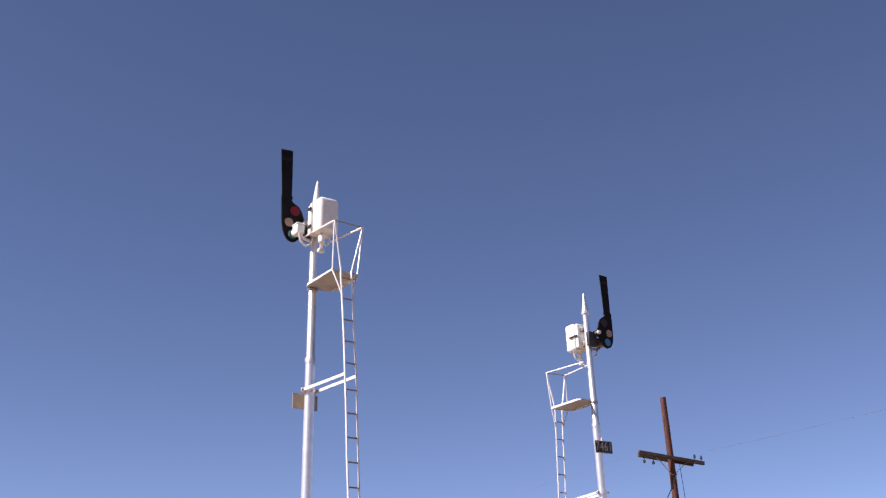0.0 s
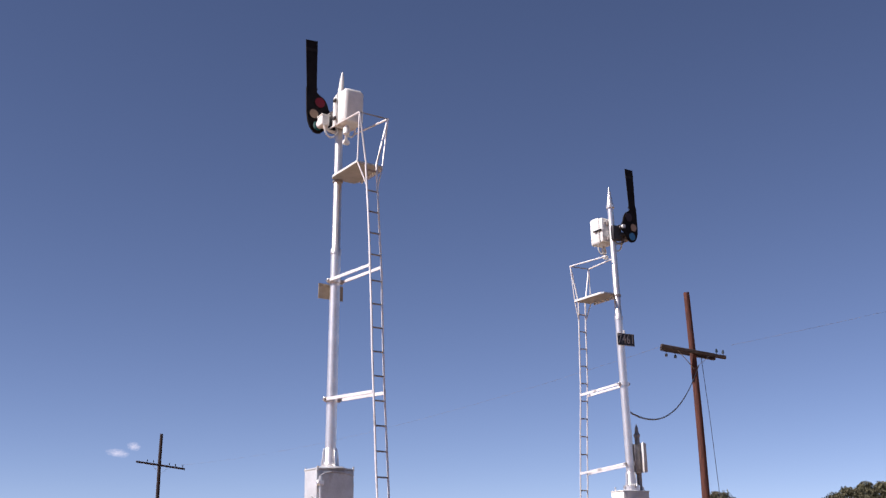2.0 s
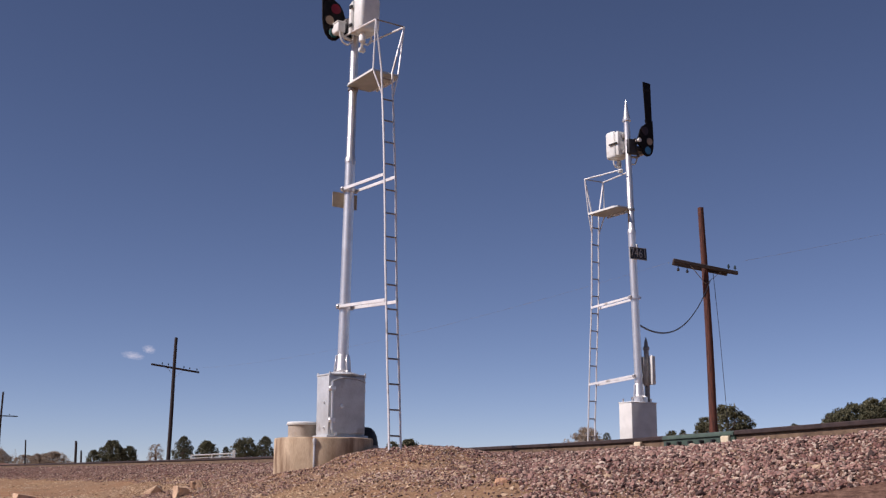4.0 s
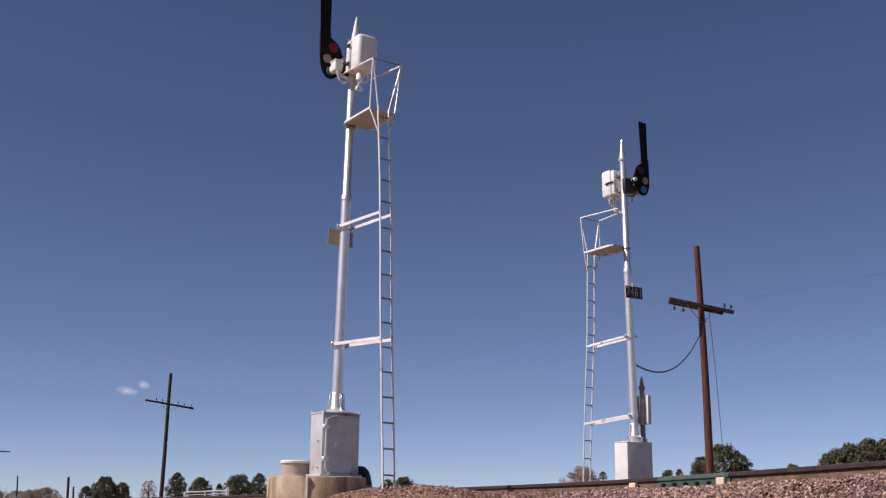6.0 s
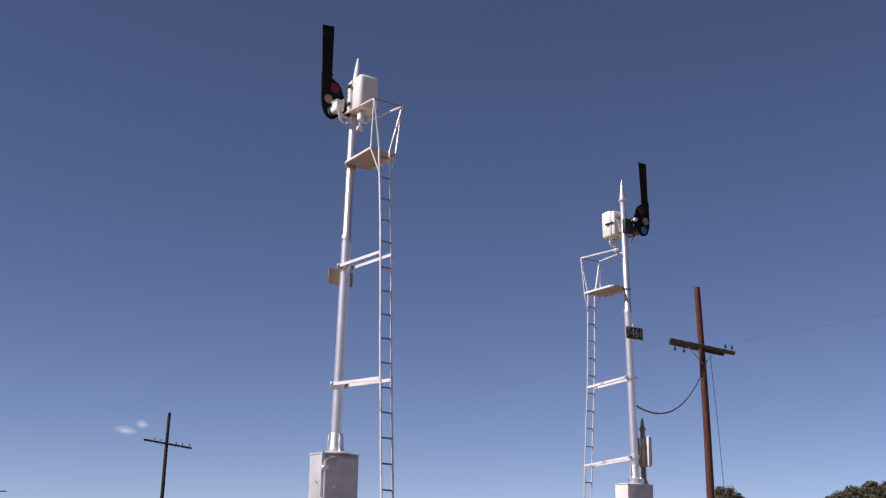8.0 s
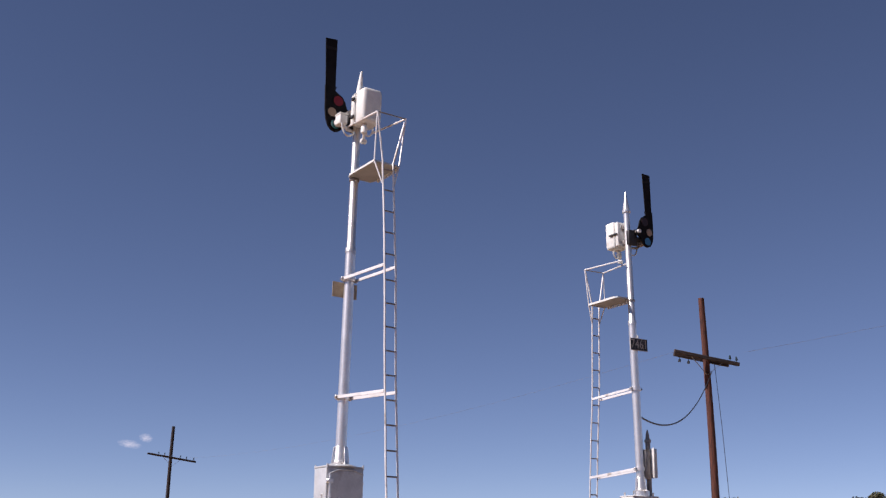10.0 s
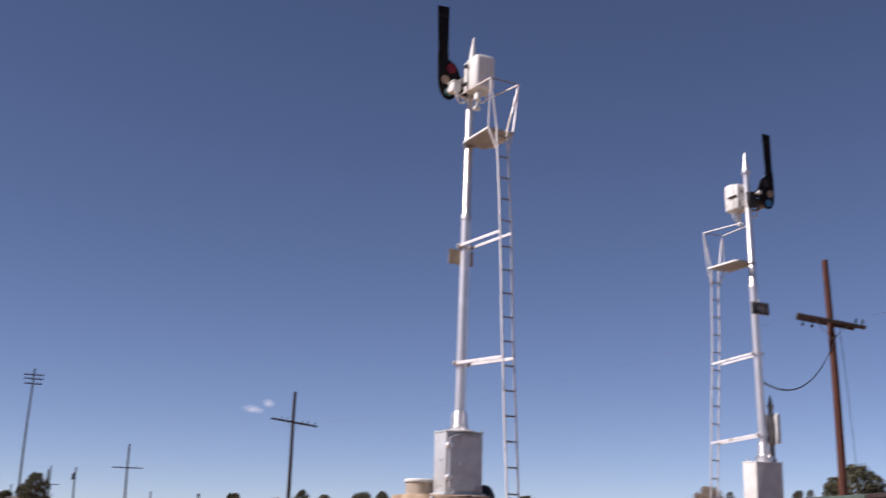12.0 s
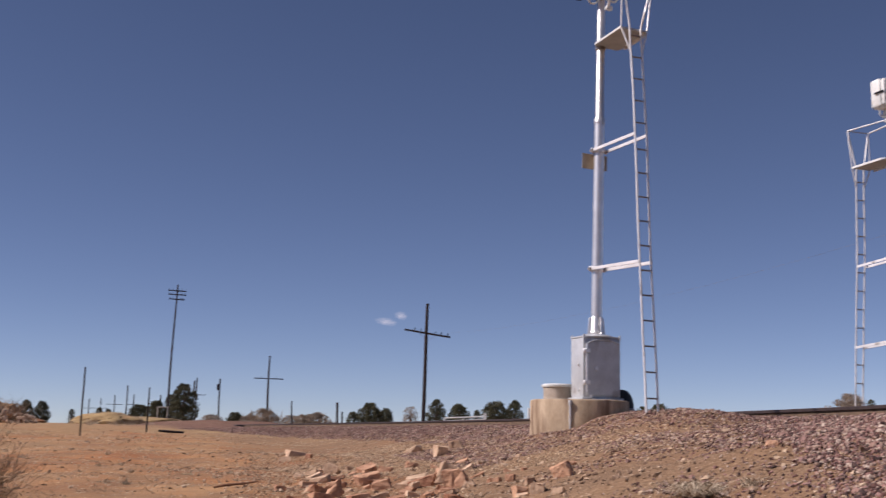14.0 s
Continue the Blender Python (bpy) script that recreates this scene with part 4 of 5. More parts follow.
def scatter(name, x, y, size, mat, label, seed, sink=0.25, flatten=0.75, form=ICO, form_f=ICO_F):
    r = np.random.RandomState(seed)
    n, k = len(x), len(form)
    v = form[None] * (1 + r.uniform(-0.32, 0.22, (n, k, 1))) + (r.uniform(-0.3, 0.3, (n, k, 3)) if k == 6 else 0)
    v = v * np.stack([r.uniform(0.75, 1.35, n), r.uniform(0.6, 1.0, n), r.uniform(0.5, 0.9, n)], -1)[:, None, :]
    v = np.einsum("nij,nkj->nki", turns(n, r), v)
    v[:, :, 2] *= flatten
    v = v * size[:, None, None]
    z = height(x, y) + size * (0.5 - sink) * flatten
    v = v + np.stack([x, y, z], -1)[:, None, :]
    f = (form_f[None] + k * np.arange(n)[:, None, None]).reshape(-1, 3)
    ob = new(name, mesh_from_arrays(name, v.reshape(-1, 3), f, mat))
    return tagged(ob, label, "gravel", kind="stuff")


rs = np.random.RandomState(7)


def bank_points(n, y0, y1, s0, s1, power=1.0):
    y = y0 + (y1 - y0) * rs.uniform(0, 1, n) ** power
    s = rs.uniform(s0, s1, n)
    sl = rail_slope(y)
    q = np.sqrt(1 + sl * sl)
    return rail_x(y) - s / q, y + s * sl / q


def off_footing(x, y):
    return (np.hypot(x - 6.62, y - 12.86) > 0.64) & (np.hypot(x - 7.21, y - 12.83) > 0.17)


def thin(x, y):
    """Stones grow scarce down the slope, in patches."""
    sd = off_rail(x, y)
    keep = np.interp(sd, [0, 0.5, 1.2, 2.0, 3.2, 3.8], [1.0, 0.8, 0.66, 0.50, 0.22, -0.05]) + 0.35 * wave(x, y, 2.2, 21)
    keep = np.where((x < 6.6) & (y > 11), np.maximum(keep, 0.4), keep)
    keep = np.maximum(keep, np.clip((9.8 - y) / 2.0, 0, 1) * np.clip((2.4 + 2.2 * np.clip((x / y - 0.64 + 0.08 * wave(x, y, 2.5, 23)) / 0.2, 0, 1) - sd) / 0.9, 0, 1))
    return off_footing(x, y) & (rs.uniform(0, 1, len(x)) < keep)


x, y = bank_points(150000, 2.8, 16.0, 0.10, 4.4)
ok = thin(x, y)
x, y = x[ok], y[ok]
size = rs.uniform(0.008, 0.021, len(x)) * (1 + 0.8 * (rs.uniform(0, 1, len(x)) > 0.95))
near = (y < 8.8) & (x > 0.75 * y)
far_part = ~near
scatter("ballast", x[near], y[near], size[near] * 0.76, STONES, "broken pinkish grey ballast stones beside the rail", 1, 0.15, 0.9)
scatter("ballast", x[far_part], y[far_part], size[far_part] * 0.85, STONES, "broken pinkish grey ballast stones on the bank", 9, 0.25, 0.8, OCT, OCT_F)
x, y = bank_points(42000, 16.0, 60.0, 0.10, 3.5, 1.5)
scatter("ballast", x, y, rs.uniform(0.012, 0.030, len(x)), STONES, "broken pinkish grey ballast along the bend", 2, 0.25, 0.7, OCT, OCT_F)
x, y = bank_points(3500, 2.0, 40.0, -1.4, -0.1, 1.3)
scatter("ballast", x, y, rs.uniform(0.015, 0.035, len(x)), STONES, "ballast stones between the rails", 3, 0.6)
x, y = bank_points(19000, 3.0, 19.0, 1.8, 6.8)
ok = off_footing(x, y)
scatter("gravel", x[ok], y[ok], rs.gamma(1.3, 0.0048, ok.sum()) + 0.004, PEBBLES, "loose tan gravel below the bank", 4, 0.25, 0.75, OCT, OCT_F)
az, d = radians(1) * rs.uniform(-14, 34, 5200), 6.5 + 40 * rs.uniform(0, 1, 5200) ** 1.8
x, y = d * np.sin(az), d * np.cos(az)
ok = (off_rail(x, y) > 3.0) & (wave(x, y, 1.1, 31) > -0.1)
scatter("gravel", x[ok], y[ok], rs.gamma(1.2, 0.005, ok.sum()) + 0.003 + 0.0005 * d[ok], PEBBLES, "scattered tan stones on the dirt", 5)


x, y = bank_points(52000, 7.0, 20.0, 1.3, 6.5)
ok = off_footing(x, y) & (wave(x, y, 1.6, 41) + 0.25 * np.clip((y - 9.5) / 2, -1.5, 1) > rs.uniform(-0.25, 0.35, len(x)))
scatter("gravel", x[ok], y[ok], rs.uniform(0.004, 0.0125, ok.sum()), FINEGRAVEL, "fine pale tan gravel strewn below the bank", 6, 0.2, 0.8, OCT, OCT_F)
az, d = radians(1) * rs.uniform(-12, 22, 26000), 8.0 + 34 * rs.uniform(0, 1, 26000) ** 1.5
x, y = d * np.sin(az), d * np.cos(az)
ok = (off_rail(x, y) > 3.4) & (wave(x, y, 0.8, 43) > rs.uniform(-0.3, 0.4, len(x)))
scatter("gravel", x[ok], y[ok], rs.uniform(0.004, 0.010, ok.sum()) + 0.0004 * d[ok], FINEGRAVEL, "fine golden grit and chaff on the dirt", 8, 0.3, 0.45, OCT, OCT_F)


def rock(name, m, size, mat, label, seed, group, cuts=9, category="rock"):
    """A broken block: a subdivided ball planed by random cuts."""
    r = random.Random(seed)
    bm = B()
    for sx, sy, sz in itertools.product((-1, 1), repeat=3):
        f = r.uniform(0.72, 1.0)
        bm.verts.new((sx * size[0] * f * r.uniform(0.7, 1.05), sy * size[1] * f * r.uniform(0.7, 1.05), sz * size[2] * f * r.uniform(0.75, 1.05)))
    for k in range(max(1, cuts - 5)):
        p = Vector((r.uniform(-1, 1), r.uniform(-1, 1), r.uniform(-1, 1)))
        p /= max(abs(p.x), abs(p.y), abs(p.z)) * r.uniform(1.0, 1.3)
        bm.verts.new((p.x * size[0], p.y * size[1], p.z * size[2]))
    hull = bmesh.ops.convex_hull(bm, input=bm.verts[:])
    bmesh.ops.delete(bm, geom=list({g for g in hull["geom_interior"] + hull["geom_unused"] if isinstance(g, bmesh.types.BMVert)}), context="VERTS")
    bmesh.ops.dissolve_limit(bm, angle_limit=radians(16), verts=bm.verts[:], edges=bm.edges[:])
    bmesh.ops.bevel(bm, geom=bm.edges[:], offset=min(size) * 0.07, segments=1, affect="EDGES")
    bmesh.ops.triangulate(bm, faces=bm.faces[:])
    bmesh.ops.subdivide_edges(bm, edges=[e for e in bm.edges if e.calc_length() > min(size) * 0.5], cuts=2)
    off = Vector((seed * 1.7, seed * 0.9, 0))
    for v in bm.verts:
        q = v.co / max(size)
        v.co += Vector((noise.noise(q * 3 + off), noise.noise(q * 3 - off), noise.noise(q * 3.3 + off * 2))) * min(size) * 0.17
    me = finish(name, bm, mat, False)
    me.polygons.foreach_set("use_smooth", [False] * len(me.polygons))
    ob = new(name, me)
    ob.matrix_world = m
    return tagged(ob, label, category, group)


def rock_at(az, d, w, dep, hgt, mat, label, seed, group="sandstone rocks", tilt=(0, 0), lift=0.0):
    p = polar(az, d)
    z = ground_at(p.x, p.y) + hgt * 0.18 + lift
    return rock("rock", Matrix.Translation((p.x, p.y, z)) @ pose(0, 0, 0, tilt[0], tilt[1], -az + (seed * 37) % 60 - 30), (w * 0.50, dep * 0.55, hgt * 0.52), mat, label, seed, group)


RED_L, PALE_L = "broken red sandstone block lying on the slope", "pale buff sandstone block lying on the slope"
for i, (az, d, w, dep, hgt, mat, lab, tilt) in enumerate((
    (20.6, 10.6, 0.226, 0.151, 0.261, PALEROCK, PALE_L, (-7, 15)),
    (21.05, 9.7, 0.210, 0.140, 0.287, SANDSTONE, RED_L, (0, -20)),
    (20.40, 15.30, 0.224, 0.149, 0.193, PALEROCK, PALE_L, (7, 8)),
    (21.16, 16.40, 0.206, 0.137, 0.169, PALEROCK, PALE_L, (-1, -8)),
    (19.14, 17.60, 0.313, 0.209, 0.141, PALEROCK, PALE_L, (6, -28)),
    (18.94, 13.80, 0.159, 0.106, 0.095, SANDSTONE, RED_L, (-2, 10)),
    (19.51, 10.70, 0.391, 0.261, 0.147, SANDSTONE, "thin sandstone slab tilted on the slope", (5, -18)),
    (19.01, 10.55, 0.121, 0.081, 0.097, PALEROCK, PALE_L, (-3, 0)),
    (16.76, 11.45, 0.299, 0.199, 0.197, SANDSTONE, RED_L, (4, -12)),
    (15.00, 13.10, 0.192, 0.128, 0.165, PALEROCK, PALE_L, (-4, 20)),
    (15.85, 14.05, 0.103, 0.069, 0.081, PALEROCK, PALE_L, (3, 0)),
    (17.65, 13.05, 0.177, 0.118, 0.090, SANDSTONE, RED_L, (-5, 5)),
    (14.09, 10.55, 0.221, 0.147, 0.072, PALEROCK, PALE_L, (2, 5)),
    (15.02, 9.95, 0.135, 0.090, 0.171, SANDSTONE, RED_L, (-6, 40)),
    (12.93, 9.40, 0.108, 0.072, 0.097, SANDSTONE, RED_L, (1, 10)),
    (20.83, 7.85, 0.164, 0.109, 0.126, SANDSTONE, RED_L, (-7, 0)),
    (18.03, 8.95, 0.210, 0.140, 0.102, SANDSTONE, RED_L, (0, -8)),
    (26.17, 8.25, 0.172, 0.115, 0.151, SANDSTONE, RED_L, (7, -30)),
    (26.67, 9.60, 0.100, 0.067, 0.055, SANDSTONE, RED_L, (-1, 0)),
    (24.85, 7.55, 0.118, 0.079, 0.112, PALEROCK, PALE_L, (6, 0)),
    (24.52, 8.50, 0.080, 0.053, 0.078, PALEROCK, PALE_L, (-2, 0)),
    (24.16, 7.55, 0.095, 0.063, 0.043, PALEROCK, PALE_L, (5, -10)),
    (25.86, 7.20, 0.083, 0.055, 0.058, PALEROCK, PALE_L, (-3, 0)),
    (13.35, 18.10, 0.379, 0.253, 0.125, PALEROCK, PALE_L, (4, 10)),
    (12.80, 17.30, 0.217, 0.145, 0.079, PALEROCK, PALE_L, (-4, -8)),
    (13.92, 17.35, 0.127, 0.085, 0.099, SANDSTONE, RED_L, (3, 0)),
    (35.99, 7.05, 0.081, 0.054, 0.048, SANDSTONE, RED_L, (-5, 10)),
    (23.61, 9.45, 0.099, 0.066, 0.097, SANDSTONE, RED_L, (2, 0)),
    (24.02, 7.70, 0.120, 0.080, 0.097, SANDSTONE, RED_L, (-6, 0)),
    (17.32, 10.80, 0.226, 0.150, 0.124, SANDSTONE, RED_L, (1, -15)),
    (18.73, 10.25, 0.107, 0.071, 0.082, SANDSTONE, RED_L, (-7, 10)),
    (20.41, 8.40, 0.132, 0.088, 0.086, PALEROCK, PALE_L, (0, 5)),
)):
    rock_at(az, d, w, dep, hgt, mat, lab, i + 1, "sandstone rocks", tilt)
for i in range(46):
    az = rs.uniform(12, 27)
    d = rs.uniform(8.2, 13.0)
    sz = rs.uniform(0.04, 0.095)
    rock_at(az, d, sz * 1.3, sz, sz * 0.8, PALEROCK if rs.uniform() > 0.5 else SANDSTONE, "small broken sandstone lump on the slope", 100 + i, "small sandstone lumps", (0, rs.uniform(-25, 25)))
for i in range(30):
    az, d = rs.uniform(13.5, 22.5), rs.uniform(9.0, 13.5)
    sz = rs.uniform(0.10, 0.26)
    rock_at(az, d, sz, sz * rs.uniform(0.5, 0.8), sz * rs.uniform(0.25, 0.45), PALEROCK if rs.uniform() > 0.55 else SANDSTONE, "thin broken sandstone slab lying on the slope", 200 + i, "sandstone rocks", (rs.uniform(-12, 12), rs.uniform(-30, 20)))
p = polar(10.31, 10.65)
stick = B()
hose(stick, [(-0.2, 0.02, 0.02), (-0.08, 0.0, 0.03), (0.06, 0.01, 0.028), (0.2, -0.01, 0.035)], [0.008, 0.012, 0.011, 0.006], 6)
single("dry_stick", stick, STICKWOOD, Matrix.Translation((p.x, p.y, ground_at(p.x, p.y))) @ pose(0, 0, 0, 0, -6, -5), "dry brown stick lying on the dirt", "stick")

# rubble heap and low mound on the verge
for i in range(290):
    f = rs.uniform(0, 1)
    az = -7.0 + 8.2 * f
    d = 74 + rs.uniform(-4, 4)
    ridge = float(np.interp(az, (-7, -4.6, -3.8, -2.3, -1.0, 0.1, 1.2), (1.15, 1.3, 1.6, 2.1, 1.6, 0.85, 0.25)))
    hgt = rs.uniform(0.0, 1.0) * ridge
    sz = rs.uniform(0.07, 0.17) + 0.12 * (rs.uniform() > 0.9)
    p = polar(az, d - (ridge - hgt) * 2.0)
    rock("rubble_block", Matrix.Translation((p.x, p.y, ground_at(p.x, p.y) + hgt * 0.95)) @ pose(0, 0, 0, rs.uniform(-30, 30), rs.uniform(-30, 30), rs.uniform(0, 180)), (sz, sz * 0.8, sz * 0.65), RUBBLE, "broken tan block in a heap of rubble", 300 + i, "rubble heap", 13, "rubble")


def mound(az, d, w, dep, hgt, mat, label, seed):
    p = polar(az, d)
    bm = B()
    bmesh.ops.create_icosphere(bm, subdivisions=5, radius=1.0)
    for v in bm.verts:
        v.co += v.co.normalized() * ((0.18 if mat is GOLD else 0.26) * noise.noise(v.co * 1.9 + Vector((seed, 0, 0))) + (0.05 if mat is GOLD else 0.13) * noise.noise(v.co * 6 + Vector((seed, 3, 0))) + 0.04 * noise.noise(v.co * 15 + Vector((seed, 5, 0))))
        v.co = Vector((v.co.x * w, v.co.y * dep, v.co.z * hgt))
    return single("earth_mound", bm, mat, Matrix.Translation((p.x, p.y, ground_at(p.x, p.y) - 0.1)) @ pose(0, 0, 0, 0, 0, -az), label, "mound", "", "structure")


DRYEARTH = material("dry_grass_earth", (0.22, 0.13, 0.065), (0.42, 0.28, 0.145), 0.95, 0.0, 1.2, 0.6, 9, (0.36, 0.17, 0.085), 0.06)
GOLD = material("golden_grass_mound", (0.25, 0.165, 0.075), (0.43, 0.305, 0.145), 0.95, 0.0, 1.5, 0.6, 12, (0.40, 0.22, 0.11), 0.02)
mound(4.5, 95, 2.9, 2.5, 1.0, GOLD, "low mound of dry grass and earth", 1.0)
mound(6.2, 120, 4.5, 3.0, 0.8, GOLD, "low mound of dry grass and earth", 2.0)
mound(-2.2, 75, 1.9, 2.2, 1.75, DRYEARTH, "low bank of red earth under rubble", 5.0)
mound(-0.6, 77, 1.6, 2.0, 1.3, DRYEARTH, "low bank of red earth under rubble", 6.0)
mound(-4.2, 75, 2.8, 2.4, 1.4, DRYEARTH, "low bank of red earth under rubble", 7.0)
mound(-3.2, 79, 4.8, 3.0, 1.35, DRYEARTH, "low bank of red earth under rubble", 3.0)
mound(0.2, 85, 2.0, 2.0, 0.5, DRYEARTH, "low bank of red earth under rubble", 4.0)


# ---- trees and brush ----
def foliage(r, centres, radii, per, leaf):
    """Small leaf quads gathered in clumps."""
    n = len(centres)
    k = r.normal(size=(n * per, 3))
    k /= np.linalg.norm(k, axis=1)[:, None]
    k *= (r.uniform(0.25, 1, n * per) ** 0.5)[:, None]
    c = np.repeat(centres, per, 0) + k * np.repeat(radii, per)[:, None] * np.array([1, 1, 0.8])
    m = turns(len(c), r)
    a, b = m[:, :, 0], m[:, :, 1]
    s = leaf * r.uniform(0.6, 1.4, len(c))[:, None]
    v = np.stack([c - a * s - b * s * 0.6, c + a * s - b * s * 0.6, c + a * s * 0.7 + b * s * 0.7, c - a * s * 0.8 + b * s * 0.6], 1).reshape(-1, 3)
    return v, np.arange(len(v)).reshape(-1, 4)


def juniper(az, d, el, width, label, seed, mat=None, sparse=1.0, base=None, group="junipers", name="juniper_tree"):
    r = np.random.RandomState(seed)
    p = polar(az, d)
    g = ground_at(p.x, p.y) if base is None else base
    h = 1.5 + d * math.tan(radians(el)) - g
    tr = thing(name, Matrix.Translation((p.x, p.y, g - 0.05)), label, "tree", group)
    bm = B()
    hose(bm, [(0, 0, 0), (0.05 * h * 0.2, 0.02, h * 0.3), (0.02, 0.0, h * 0.6), (0.05, 0.03, h * 0.85)], [0.06 * h, 0.045 * h, 0.028 * h, 0.01 * h], 8)
    part("trunk", bm, BARK, tr)
    for q in range(7):
        a, z0 = r.uniform(0, 6.28), h * r.uniform(0.15, 0.6)
        e = Vector((math.cos(a) * width * 0.36, math.sin(a) * width * 0.36, z0 + h * r.uniform(0.12, 0.3)))
        part("limb", hose(B(), [(0, 0, z0), e * 0.5 + Vector((0, 0, z0 * 0.5 - 0.03 * h)), e], [0.022 * h, 0.016 * h, 0.007 * h], 6), BARK, tr)
    n = 300 if sparse >= 1 else int(130 + 60 * sparse)
    zf = r.uniform(0.0, 1.0, n)
    peak = r.uniform(0.28, 0.42)
    dome = np.sqrt(np.clip(1 - ((zf - peak) / (1.03 - peak)) ** 2, 0, 1)) ** r.uniform(0.9, 1.5)
    prof = np.where(zf > peak, dome, 0.78 + 0.22 * zf / peak)
    ang, rr = r.uniform(0, 6.28, n), r.uniform(0.05, 1.0, n) ** 0.42
    lobe = 1 + 0.07 * np.sin(ang * 3 + r.uniform(0, 6)) + 0.07 * np.sin(zf * 8 + ang * 2 + r.uniform(0, 6))
    cen = np.stack([np.cos(ang) * rr * prof * lobe * width * 0.50, np.sin(ang) * rr * prof * lobe * width * 0.50, zf * h * 0.94], -1)
    dense = sparse >= 1
    v, f = foliage(r, cen, r.uniform(0.065, 0.115, n) * (width if width < h else 0.5 * (width + h)), 46 if dense else 80, width * (0.0155 if dense else 0.0085))
    cr = new("crown", mesh_from_arrays("crown", v, f, mat or LEAF))
    cr.parent = tr
    return tr


J = "dark green juniper with a rounded uneven crown"
for i, (az, d, el, wd) in enumerate((
    (17.13, 180, 1.63, 4.3), (17.93, 185, 1.39, 2.9), (16.28, 190, 1.19, 2.2), (20.45, 180, 1.9, 3.2), (21.58, 180, 1.68, 3.7), (22.48, 190, 1.41, 1.8), (23.41, 170, 1.84, 4.3), (24.39, 175, 1.94, 3.0),
    (-3.82, 125, 2.12, 1.7), (-2.99, 125, 2.15, 2.8), (-2.38, 120, 2.3, 1.9), (-1.53, 120, 2.27, 3.2), (-4.56, 115, 1.92, 1.3), (-1.9, 122, 2.12, 2.4), (0.74, 140, 1.37, 1.9), (1.43, 140, 1.33, 1.9), (2.79, 200, 0.98, 1.2),
    (7.97, 150, 2.38, 3.8), (7.38, 160, 1.84, 2.4), (6.69, 160, 1.49, 2.8), (5.9, 170, 1.25, 3.2), (4.46, 250, 1.03, 2.2), (4.05, 260, 1.08, 2.1), (10.48, 200, 1.0, 3.0), (30.7, 120, 1.74, 2.0), (31.5, 110, 1.82, 3.1),
    (44.5, 115, 2.3, 2.0), (45.04, 120, 2.35, 1.4), (46.1, 66, 3.0, 1.5), (47.15, 66, 3.58, 2.7), (45.95, 67, 2.7, 1.3), (47.95, 67, 3.1, 1.7), (52.0, 70, 3.1, 1.7), (53.1, 71, 3.55, 2.6), (54.5, 72, 3.75, 2.7), (50.34, 110, 2.62, 1.9), (52.42, 70, 3.32, 2.6), (53.82, 70, 3.78, 2.5), (55.19, 72, 4.0, 2.7), (56.8, 72, 4.0, 3.2), (58.8, 74, 3.8, 3.4), (41.34, 110, 2.23, 1.2))):
    juniper(az, d, el, wd, J, 40 + i)
juniper(19.15, 170, 1.5, 2.6, "sparse grey leafless tree beyond the track", 90, LEAFDRY, 0.4, None, "bare trees", "bare_tree")
juniper(40.31, 50, 2.45, 2.2, "brown dry bush beyond the rails", 91, LEAFDRY, 0.7, None, "dry bushes", "dry_bush")
for i, (az, d, el, wd) in enumerate(((11.89, 105, 1.21, 3.2), (14.44, 110, 1.06, 3.4), (13.87, 105, 0.96, 2.2), (13.31, 110, 0.9, 2.6), (0.22, 95, 1.2, 1.5), (-0.29, 95, 1.0, 1.5), (11.05, 120, 0.84, 1.8), (9.36, 120, 0.87, 2.4))):
    juniper(az, d, el, wd, "dry tan bush on the verge", 95 + i, LEAFDRY, 0.5, None, "dry bushes", "dry_bush")


